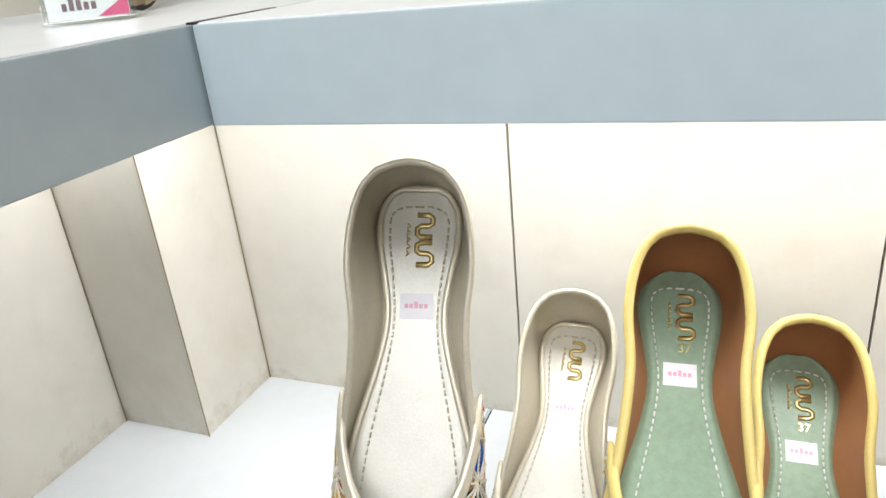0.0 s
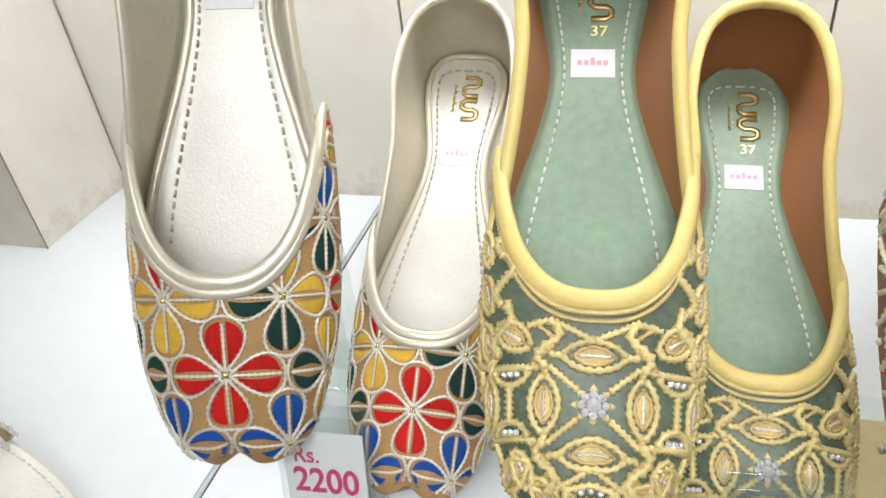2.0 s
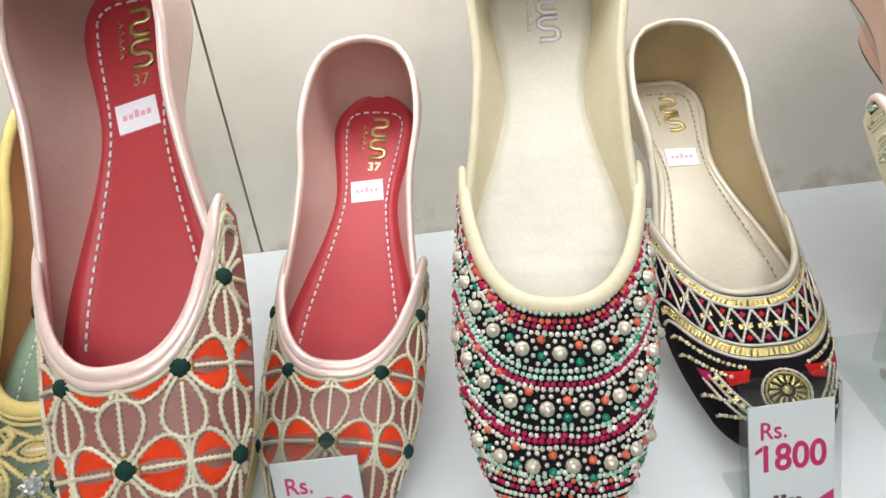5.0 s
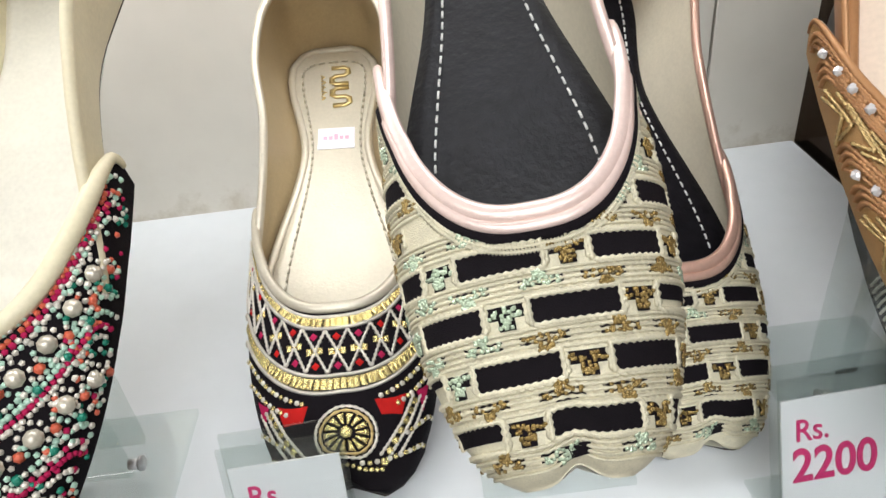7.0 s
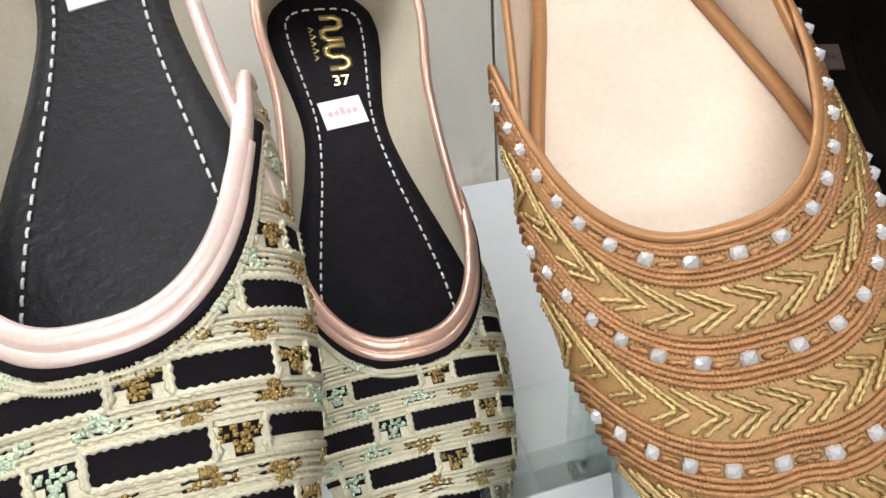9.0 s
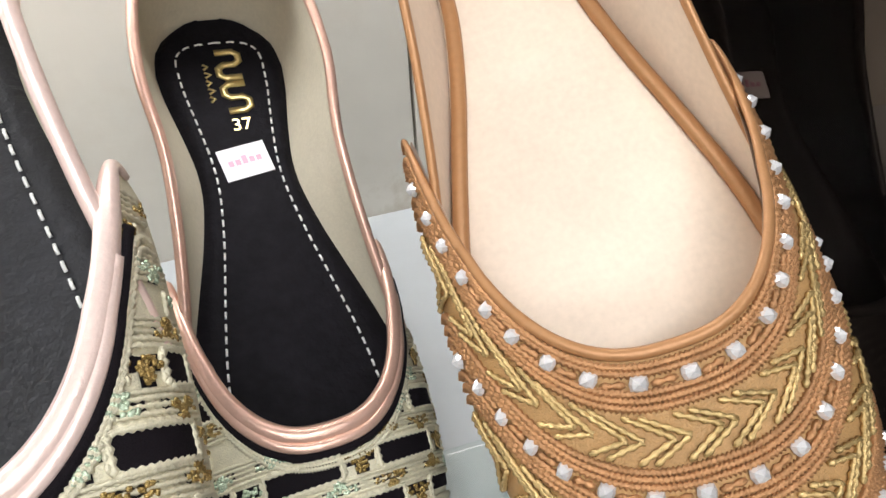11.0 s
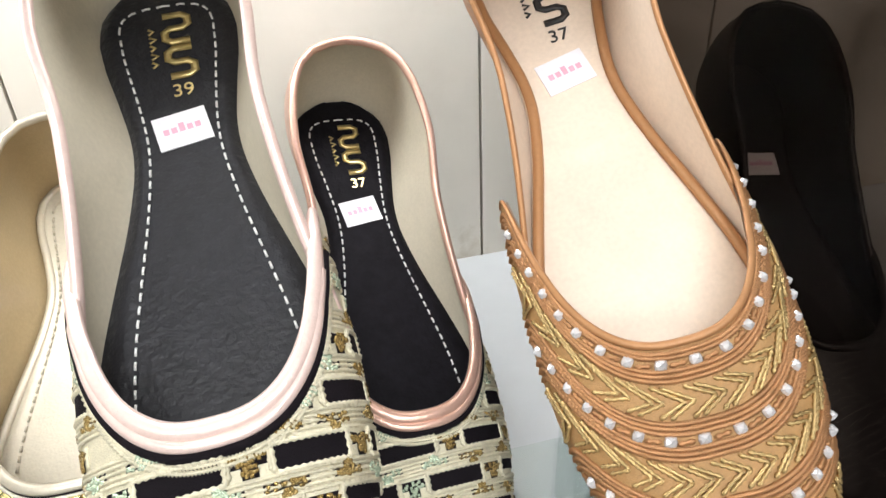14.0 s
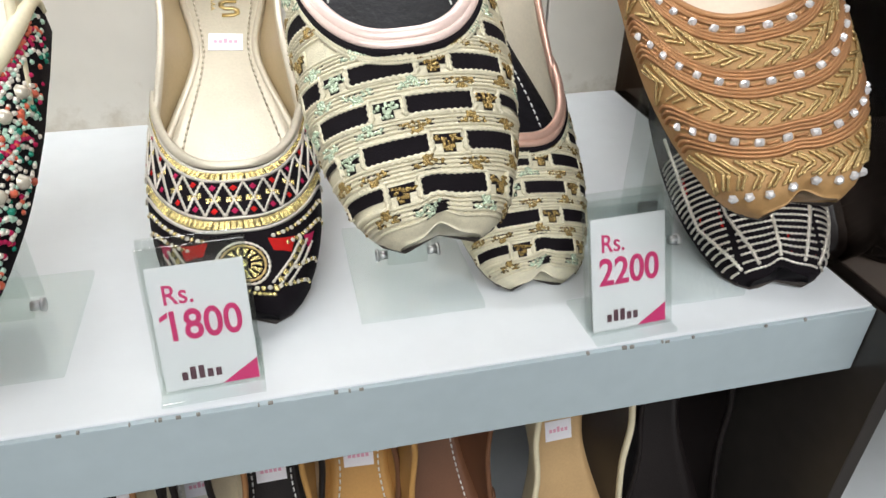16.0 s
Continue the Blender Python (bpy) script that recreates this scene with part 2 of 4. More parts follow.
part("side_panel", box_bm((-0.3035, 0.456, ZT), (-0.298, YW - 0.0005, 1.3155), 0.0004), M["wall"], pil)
for x, y in ((XL + 0.0009, 0.4550), (-0.2972, 0.4552), (-0.2970, YW - 0.0014)):
    part("joint", box_bm((x - 0.0004, y - 0.0004, ZT), (x + 0.0004, y + 0.0004, 1.3155)), M["groove"], pil, "thin dark corner joint")
# black filler box paints the shade of the open gap between the upper boards
structure("trim", box_bm((XJ - 0.0030, YF - 0.0010, 1.3161), (XJ + 0.0005, YF + 0.05, 1.3517)), M["dark"], "black strip standing in for the shaded gap between two upper shelf edges", "trim")
structure("trim_2", box_bm((XJ - 0.0029, YF + 0.002, 0.9642), (XJ + 0.0005, YW - 0.002, 0.9985)), M["dark"], "dark joint between two shelf boards", "trim")
rnd = random.Random(3)
for k in range(34):
    x = rnd.uniform(XJ + 0.02, XE - 0.01)
    w = rnd.uniform(0.0003, 0.0012)
    part("chip", box_bm((x, YF - 0.0029, ZT - rnd.uniform(0.0008, 0.0012)), (x + w * 1.6, YF - rnd.uniform(0.0015, 0.0024), ZT + 0.0003), 0.0002), M["chip"], main_shelf, "dark chipped spot")
# the rest of the shop, closing the place
structure("floor", box_bm((-2.6, -3.2, -0.1), (3.2, 0.7, 0.0)), M["floor"], "plain shop floor", "floor")
structure("ceiling", box_bm((-2.6, -3.2, WALLTOP), (3.2, 0.7, WALLTOP + 0.1)), M["plain"], "plain shop ceiling", "ceiling")
structure("wall_front", box_bm((-2.6, -3.3, 0.0), (3.2, -3.2, WALLTOP)), M["plain"], "plain shop wall", "wall")
structure("wall_right", box_bm((3.2, -3.2, 0.0), (3.3, 0.7, WALLTOP)), M["plain"], "plain shop wall", "wall")
structure("wall_far_left", box_bm((-2.7, -3.2, 0.0), (-2.6, 0.7, WALLTOP)), M["plain"], "plain shop wall", "wall")

# the unlit neighbouring bay; an added tinted sheet stands in for its shade
gl = structure("bay_shade_sheet", box_bm((XE + 0.0008, 0.20, 1.0), (XE + 0.0038, YW - 0.001, 1.3155)), M["bay_shade"], "added tinted sheet at the shelf end, standing in for shade", "glass divider")
# added opaque board; its near-black colour is the shade below the shelf
structure("shade_board", box_bm((XE + 0.0008, 0.26, 0.55), (XE + 0.0098, YW - 0.001, 0.9995), 0.0008), mat("shade_board_black", (0.030, 0.026, 0.024), 0.3, var=0.25, scale=12), "added dark board standing in for the shade under the shelf end", "side board")
shelf_run("shelf_6", XE + 0.010, 1.6, 0.20, YW, ZT, 0.036, "y", "white shelf board of the unlit neighbouring bay")
shelf_run("shelf_7", XE, 1.6, 0.20, YW, 1.3515, 0.0355, "y", "upper board of the unlit neighbouring bay")

# ---- shoes ----
SL = 0.235
W_S = [0, 0.012, 0.03, 0.06, 0.11, 0.2, 0.3, 0.4, 0.5, 0.6, 0.7, 0.8, 0.88, 0.94, 0.975, 0.993, 1.0]
W_V = [0.012, 0.0175, 0.0215, 0.0255, 0.0295, 0.0338, 0.0352, 0.0328, 0.0264, 0.0194, 0.0150, 0.0186, 0.0228, 0.0214, 0.0164, 0.0085, 0.0]
H_S = [0, 0.015, 0.04, 0.1, 0.2, 0.3, 0.45, 0.6]
H_V = [0.0085, 0.0130, 0.0162, 0.0200, 0.0236, 0.0264, 0.0315, 0.036]
U_S = [0, 0.11, 0.3, 0.4, 0.6]
U_V = [0.0012, 0.0016, 0.0022, 0.0042, 0.0140]
ST_C, ST_E, ST_U = 0.282, 0.556, 0.81


def soft(xs, ys, x):
    """Smooth interpolation of a short profile."""
    return float(np.mean([np.interp(x + d, xs, ys) for d in np.linspace(-0.042, 0.042, 9)])) if 0.06 < x < 0.90 else float(np.interp(x, xs, ys))


def ease(xs, ys, x):
    """Smooth interpolation that also runs through the ends."""
    return float(np.mean([np.interp(x + d, xs, ys) for d in np.linspace(-0.06, 0.06, 9)]))


def half_w(q):
    return soft(W_S, W_V, q)


def throat(u):
    x = abs(u) / ST_U
    knee = x ** 2.5 / (1 + x ** 15) ** (1 / 6)
    return ST_C + (ST_E - ST_C) * (knee - 0.9 * max(0.0, x - 1.02) ** 1.3)


def vamp(u, q, lift=0.0):
    """Point on the upper: u across (-1..1), q along the length as a share of it."""
    f = u * math.pi / 2
    w = half_w(q) + float(np.interp(q, U_S, U_V))
    h = soft(H_S, H_V, q)
    x = w * math.sin(f)
    z = 0.003 + h * max(0.0, math.cos(f)) ** 0.72
    y = q * SL + 0.0045 * math.exp(-(x / 0.0045) ** 2) * math.exp(-q / 0.05)
    return Vector((x, y, z))


def vamp_n(u, q):
    e = 0.01
    du = vamp(min(1, u + e), q) - vamp(max(-1, u - e), q)
    dq = vamp(u, q + e) - vamp(u, max(0, q - e))
    n = du.cross(dq)
    return n.normalized() if n.length > 1e-12 else Vector((0, 0, 1))


def on_vamp(a, b, lift=0.0):
    """Decor space: a metres across from the middle, b metres from the toe."""
    q = max(0.0, b / SL)
    arc = 1.12 * (half_w(q) + 0.45 * soft(H_S, H_V, q))
    u = max(-1.0, min(1.0, a / arc))
    return vamp(u, q) + vamp_n(u, q) * lift, vamp_n(u, q)


def in_vamp(a, b, margin=0.0):
    q = b / SL
    if q < 0.012:
        return False
    arc = 1.12 * (half_w(q) + 0.45 * soft(H_S, H_V, q))
    u = a / arc
    return abs(u) < 0.97 and q < throat(u) - margin / SL


def heel_path(n=64, q0=0.36):
    """Sole edge from one side round the heel to the other, with outward normals."""
    pts = []
    qs = list(np.linspace(q0, 0.9, n // 2 - 8)) + list(0.9 + 0.1 * np.sin(np.linspace(0.1, math.pi / 2, 9)))
    for q in qs:
        pts.append((-half_w(q), q))
    pts[-1] = (0.0, 1.0)
    pts = pts + [(-x, q) for x, q in reversed(pts[:-1])]
    out = []
    for i, (x, q) in enumerate(pts):
        a, b = pts[max(0, i - 2)], pts[min(len(pts) - 1, i + 2)]
        d = Vector((b[0] - a[0], (b[1] - a[1]) * SL))
        nrm = Vector((-d.y, d.x)).normalized()
        out.append((Vector((x, q * SL)), nrm, q))
    return out


def counter_point(p, n, q, k, extra=0.0, flare=1.0):
    """k 0..1 from the sole edge up the quarter."""
    hc = ease([0.36, 0.43, 0.5, 0.6, 0.7, 0.8, 0.93, 1.0], [0.007, 0.0135, 0.0200, 0.0285, 0.0352, 0.0410, 0.0485, 0.0515], q)
    side = ease([0.36, 0.45, 0.52, 0.62, 0.75, 0.9, 0.97, 1.0], [0.0002, 0.0010, 0.0032, 0.0080, 0.0112, 0.0056, 0.0018, 0.0005], q)
    belly = float(np.interp(q, [0.36, 0.7, 0.9, 1.0], [0.001, 0.001, 0.002, 0.005]))
    off = flare * side * k ** 0.8 + belly * math.sin(math.pi * min(1, k * 0.9)) - float(np.interp(q, [0.8, 1.0], [0.0, 0.006])) * k ** 2 + extra
    return Vector((p.x + n.x * off, p.y + n.y * off, 0.003 + hc * k))


def khussa(name, label, m, style, scale=1.0):
    """A flat slipper: sole, insole, quarter with lining, embroidered upper and bindings."""
    root = tagged(new(name), label, "shoe", "slippers on the shelf")
    root.matrix_world = m @ Matrix.Diagonal((scale * style.get("broad", 1.0), scale, scale, 1.0))
    # sole
    g = Geo()
    qs = [0.0] + list(np.linspace(0.012, 0.9, 40)) + list(0.9 + 0.1 * np.sin(np.linspace(0.12, 1.5, 8))) + [1.0]
    lev = []
    for z, k in ((0.0, -0.0006), (0.0012, 0.0008), (0.0034, 0.0008), (0.0036, 0.0)):
        left = [Vector((-(half_w(q) + k), q * SL + (0.0045 * math.exp(-q / 0.05) * math.exp(-(half_w(q) / 0.0045) ** 2)), z)) for q in qs]
        right = [Vector((-v.x, v.y, v.z)) for v in reversed(left)]
        lev.append(left + [Vector((0, SL + k, z))] + right + [Vector((0, 0.0045, z))])
    g.grid(lev, True)
    nl = len(lev[0])
    g.f.append(tuple(range(nl)))
    g.make("sole", style.get("sole", M["sole"]), root)
    # insole
    g = Geo()
    rows = []
    for q in [0.03] + list(np.linspace(0.06, 0.92, 130 if style.get("creases") else 44)) + [0.945, 0.965, 0.98, 0.99, 0.996]:
        w = max(0.0005, half_w(q) + 0.0006)
        rows.append([Vector((w * s, q * SL, 0.0042 + 0.0022 * (1 - abs(s) ** 6) + style.get("pad", 0.0012) * math.exp(-((abs(s) - 0.82) / 0.1) ** 2))) for s in np.linspace(-1, 1, 25)])
        for k, v in enumerate(rows[-1]):
            for q0, amp, wob in style.get("creases", ()):
                v.z += amp * math.exp(-((q - q0 - wob * math.sin(k * 0.45)) / 0.008) ** 2)
    g.grid(rows)
    insole = g.make("insole", style["insole"], root, style.get("insole_label", ""))
    if style.get("piping"):
        g = Geo()
        side = [Vector((-(half_w(q) - 0.0016), q * SL, 0.0064)) for q in list(np.linspace(0.20, 0.9, 50)) + list(0.9 + 0.088 * np.sin(np.linspace(0.1, 1.45, 9)))]
        g.tube(side + [Vector((-v.x, v.y, v.z)) for v in reversed(side)], 0.0019, 7, flat=0.8)
        g.make("piping", style["piping"], insole, "raised leather edging")
    if style.get("thread"):
        g = Geo()
        path = []
        for q in np.linspace(0.34, 0.90, 160):
            path.append(Vector((-(half_w(q) * 0.69), q * SL, 0.0070)))
        w9 = half_w(0.90) * 0.69
        for t in np.linspace(0, math.pi, 40)[1:-1]:
            path.append(Vector((-w9 * math.copysign(abs(math.cos(t)) ** 0.6, math.cos(t)), 0.90 * SL + 0.011 * math.sin(t) ** 0.7, 0.0070)))
        path = path + [Vector((-v.x, v.y, v.z)) for v in reversed(path[:160])]
        acc, seg, on = 0.0, [path[0]], True
        for a, b in zip(path[:-1], path[1:]):
            acc += (b - a).length
            seg.append(b)
            if acc > (0.0022 if on else 0.0014):
                if on and len(seg) > 1:
                    g.tube([seg[0], (seg[0] + seg[-1]) / 2 + Vector((0, 0, 0.0003)), seg[-1]], style.get("stitch", 0.00052), 5)
                acc, seg, on = 0.0, [b], not on
        tagged(g.make("stitching", style["thread"], insole), "", "", "", "stuff")
    # quarter: lining inside, cover outside
    hp = heel_path()
    fl = style.get("flare", 1.0)
    ks = np.linspace(0, 1, 10)
    g = Geo()
    g.grid([[counter_point(p, n, q, k, 0.0, fl) for k in ks] for p, n, q in hp])
    lining = g.make("lining", style["lining"], root)
    g = Geo()
    g.grid([[counter_point(p, n, q, k, 0.0016, fl) for k in ks] for p, n, q in hp])
    g.make("quarter", style.get("outer", style["lining"]), root)
    g = Geo()
    top = [counter_point(p, n, q, 1.0, 0.0008, fl) for p, n, q in hp]
    g.tube(top, style.get("rim", 0.0018), 8, flat=1.25)
    g.make("collar_binding", style["binding"], root)
    # upper
    g = Geo()
    us = np.linspace(-1, 1, 49)
    vs = np.linspace(0, 1, 26)
    g.grid([[vamp(u, v ** 1.35 * throat(u)) for u in us] for v in vs])
    o = len(g.v)
    g.v.append(Vector((0, 0.004, 0.002)))
    for j in range(48):
        g.f.append((o, j, j + 1))
    upper = g.make("upper", style["upper"], root)
    g = Geo()
    g.grid([[vamp(u, v * throat(u)) - vamp_n(u, v * throat(u)) * 0.0014 for u in us] for v in np.linspace(0.3, 1, 10)])
    g.make("upper_lining", style["lining"], root)
    # throat binding, following the edge and down the back of the ears
    ub = [u for u in np.linspace(-0.93, 0.93, 91)]
    edge = [vamp(u, throat(u)) for u in ub]
    nrm = [vamp_n(u, throat(u)) for u in ub]
    g = Geo()
    tr = style.get("throat", 0.0022)
    g.tube([p + n * 0.0002 for p, n in zip(edge, nrm)], lambda t: tr * (0.35 + 0.65 * min(1.0, 9 * t, 9 * (1 - t))), 8, ups=nrm, flat=0.75)
    if style.get("double"):
        g.tube([vamp(u, throat(u) - 0.0155) + vamp_n(u, throat(u) - 0.0155) * 0.0007 for u in ub[12:-12]], tr * 0.70, 7, ups=nrm[12:-12], flat=0.8)
    g.make("throat_binding", style["binding"], root)
    # printing and sticker
    zi = 0.0068
    if style.get("foil"):
        f = style["foil"]
        c0 = 0.872 * SL
        g = Geo()
        for dy, flip in ((0.0074, -1), (-0.0072, 1)):
            w, h = 0.0040, 0.0058
            path = [(-w, h), (w * 0.5, h), (w, h * 0.75), (w, h * 0.25), (w * 0.5, 0), (-w * 0.5, 0), (-w, -h * 0.25), (-w, -h * 0.75), (-w * 0.5, -h), (w, -h)]
            g.tube([Vector((0.0030 + x * (1 if flip < 0 else -1), c0 + dy + y, zi)) for x, y in path], 0.00145, 4, flat=0.15)
        for i in range(5):
            y = c0 + 0.0085 - i * 0.0036
            g.tube([Vector((-0.0062, y, zi)), Vector((-0.0062 + (0.0022 if i % 2 else 0.0016), y - 0.0012, zi)), Vector((-0.0062, y - 0.0024, zi))], 0.00055, 4, flat=0.3)
        g.make("foil_mark", f, insole, "plain foil stamped mark")
        if style.get("size"):
            text_part("size_number", style["size"], 0.0072, Matrix.Translation((0.0022, c0 - 0.0215, zi)), f, insole)
    if style.get("sticker", True):
        st = part("sticker", box_bm((-0.0085, 0.725 * SL - 0.0065, zi - 0.0008), (0.0085, 0.725 * SL + 0.0065, zi + 0.0001)), M["sticker"], insole, "small white paper price sticker")
        st.matrix_basis = Matrix.Translation((0.0, 0.725 * SL, 0)) @ Matrix.Rotation(radians(style.get("twist", 0)), 4, "Z") @ Matrix.Translation((0.0, -0.725 * SL, 0))
        bm = bmesh.new()
        for i in range(5):
            box_bm((-0.006 + i * 0.0025, 0.725 * SL - 0.001, zi), (-0.0042 + i * 0.0025, 0.725 * SL + (0.0012 if i != 2 else 0.0024), zi + 0.0002), 0, bm)
        part("print", bm, M["sticker_ink"], st)
    if style.get("decor"):
        style["decor"](upper)
    return root


def text_part(name, words, size, m, material, parent, thick=0.00012, bold=0.0, wide=1.0):
    cu = bpy.data.curves.new(name, "FONT")
    cu.body, cu.size, cu.extrude, cu.offset = words, size, thick, size * bold
    cu.align_x = "CENTER"
    tmp = bpy.data.objects.new(name, cu)
    scene.collection.objects.link(tmp)
    me = bpy.data.meshes.new_from_object(tmp.evaluated_get(bpy.context.evaluated_depsgraph_get()))
    bpy.data.objects.remove(tmp)
    me.materials.clear()
    me.materials.append(material)
    me.transform(m @ Matrix.Diagonal((wide, 1.0, 1.0, 1.0)))
    ob = new(name, me)
    ob.parent = parent
    return ob


def stance(x, y, z, yaw, pitch, roll):
    return Matrix.Translation((x, y, z)) @ Matrix.Rotation(radians(yaw), 4, "Z") @ Matrix.Rotation(radians(pitch), 4, "X") @ Matrix.Rotation(radians(roll), 4, "Y")


LE = {}


def leather(name, colour, rough=0.42, **k):
    k = {**dict(var=0.08, scale=70, bump=0.25, bscale=900), **k}
    LE[name] = mat(name + "_leather", colour, rough, **k)
    return LE[name]


leather("cream_gold", (0.60, 0.55, 0.44), 0.32, metal=0.35)
leather("cream_gold_inner", (0.67, 0.65, 0.585), 0.38, metal=0.15)
leather("sage", (0.25, 0.345, 0.245), 0.40, var=0.16, scale=30)
leather("yellow", (0.70, 0.55, 0.19), 0.4)
leather("tan", (0.36, 0.15, 0.06), 0.5)
leather("coral", (0.43, 0.034, 0.044), 0.45)
leather("pink_white", (0.56, 0.39, 0.34), 0.35)
leather("pale_pink", (0.80, 0.62, 0.56), 0.3, metal=0.25)
leather("ivory", (0.70, 0.63, 0.44), 0.45)
leather("ivory_white", (0.68, 0.65, 0.56), 0.5, bump=0.5, bscale=160)
leather("champagne", (0.46, 0.36, 0.21), 0.36, metal=0.3)
leather("black_suede", (0.007, 0.006, 0.008), 0.62, spec=0.10, bump=0.8, bscale=420, var=0.6, scale=25)
# lit copy of the black suede: the raised slipper's grey sheen is put in here
leather("black_suede_lit", (0.010, 0.010, 0.013), 0.48, sheen=0.12, spec=0.35, bump=1.0, bscale=420, var=0.6, scale=25)
leather("beige", (0.66, 0.60, 0.47), 0.45)
leather("rose_gold", (0.72, 0.46, 0.36), 0.28, metal=0.5)
leather("bronze", (0.42, 0.21, 0.09), 0.4, metal=0.3)
leather("blush", (0.74, 0.61, 0.49), 0.5, bump=0.4, bscale=140)
leather("black", (0.012, 0.009, 0.009), 0.42, spec=0.4)
leather("olive_gold", (0.30, 0.22, 0.11), 0.45)
leather("dusty_pink", (0.25, 0.098, 0.080), 0.5, var=0.2, scale=45)
leather("olive_mesh", (0.085, 0.115, 0.078), 0.40, var=0.5, scale=38)

# ---- embroidery ----
def thread_mat(name, colour, rough=0.45, metal=0.3, **k):
    return mat(name, colour, rough, metal, **{**dict(var=0.3, scale=260, bump=0.5, bscale=2500, rand=0.5), **k})


T = {
    "gold": thread_mat("gold_cord", (0.62, 0.46, 0.20), 0.38, 0.45),
    "pale_gold": thread_mat("pale_gold_cord", (0.67, 0.62, 0.46), 0.45, 0.25),
    "yellow_gold": thread_mat("yellow_gold_cord", (0.68, 0.56, 0.25), 0.4, 0.3),
    "silver": thread_mat("silver_cord", (0.72, 0.68, 0.60), 0.35, 0.5),
    "copper": thread_mat("copper_chain", (0.46, 0.235, 0.105), 0.38, 0.5),
    "bugle": thread_mat("gold_bugle", (0.58, 0.41, 0.18), 0.26, 0.6),
    "red": thread_mat("red_floss", (0.50, 0.012, 0.010), 0.7, 0.0, spec=0.15),
    "orange": thread_mat("orange_floss", (0.70, 0.050, 0.012), 0.7, 0.0, spec=0.15),
    "yellow": thread_mat("yellow_floss", (0.62, 0.38, 0.05), 0.7, 0.0, spec=0.15),
    "blue": thread_mat("blue_floss", (0.012, 0.075, 0.32), 0.7, 0.0, spec=0.15),
    "green": thread_mat("dark_green_floss", (0.010, 0.040, 0.032), 0.7, 0.0, spec=0.15),
    "black": thread_mat("black_velvet", (0.007, 0.005, 0.007), 0.75, 0.0, spec=0.12),
    "magenta": thread_mat("magenta_floss", (0.42, 0.015, 0.08), 0.7, 0.0, spec=0.15),
    "mint": thread_mat("mint_bead", (0.42, 0.62, 0.50), 0.3, 0.15, rand=1.0),
    "emerald": thread_mat("emerald_bead", (0.01, 0.20, 0.13), 0.25, 0.2),
    "coralbead": thread_mat("coral_bead", (0.62, 0.12, 0.06), 0.3, 0.0),
    "sequin": thread_mat("gold_sequin", (0.80, 0.66, 0.30), 0.16, 0.9, rand=1.2),
    "glitter": thread_mat("bronze_glitter", (0.36, 0.25, 0.09), 0.25, 0.7, rand=1.5),
    "mintglit": thread_mat("mint_glitter", (0.52, 0.62, 0.46), 0.25, 0.5, rand=1.2),
    "tanfab": thread_mat("tan_silk", (0.38, 0.22, 0.08), 0.5, 0.1),
    "oliveband": thread_mat("olive_gold_silk", (0.43, 0.25, 0.10), 0.5, 0.15),
}


class Decor:
    """Gathers the embroidery of one upper by thread, and links a part for each."""

    def __init__(self):
        self.g = {}

    def of(self, key):
        return self.g.setdefault(key, Geo())

    def cord(self, key, pts, r=0.0008, lift=None, closed=False, step=0.0009, knots=True, margin=0.0):
        dense = []
        seq = list(pts) + ([pts[0]] if closed else [])
        for (a0, b0), (a1, b1) in zip(seq[:-1], seq[1:]):
            n = max(1, int(math.hypot(a1 - a0, b1 - b0) / step))
            dense += [(a0 + (a1 - a0) * i / n, b0 + (b1 - b0) * i / n) for i in range(n)]
        dense.append(seq[-1])
        run = []
        for ab in dense + [None]:
            if ab is not None and in_vamp(ab[0], ab[1], margin):
                run.append(ab)
            else:
                if len(run) > 2:
                    pn = [on_vamp(a, b, r * 0.35 if lift is None else lift) for a, b in run]
                    m = len(pn)
                    rad = (lambda t: r * (1.32 if int(round(t * (m - 1))) % 2 else 0.66)) if knots else r
                    self.of(key).tube([p for p, n in pn], rad, 5, ups=[n for p, n in pn])
                run = []

    def patch(self, key, outline, high=0.0009, lift=0.0001):
        outline = [ab for ab in outline if in_vamp(ab[0], ab[1])]
        if len(outline) > 2:
            pn = [on_vamp(a, b, lift) for a, b in outline]
            self.of(key).poly([p for p, n in pn], [n for p, n in pn], high)
            return True
        return False

    def tile(self, key, a0, a1, b0, b1, lift=0.0004, na=8, nb=4):
        rows = []
        for b in np.linspace(b0, b1, nb):
            run = [on_vamp(a, b, lift)[0] for a in np.linspace(a0, a1, na) if in_vamp(a, b, 0.004)]
            if len(run) == na:
                rows.append(run)
        if len(rows) > 1:
            self.of(key).grid(rows)
        return len(rows) > 1

    def bead(self, key, a, b, r=0.0012, flat=1.0, seg=6, lift=0.0002):
        if in_vamp(a, b):
            p, n = on_vamp(a, b, lift)
            self.of(key).ball(p, r, n, flat, seg)

    def make(self, upper):
        for key, g in self.g.items():
            material = M[key] if key in M else T[key]
            tagged(g.make(key + "_embroidery", material, upper, "", key not in ("sequin", "crystal", "glitter")), "", "", "", "stuff")


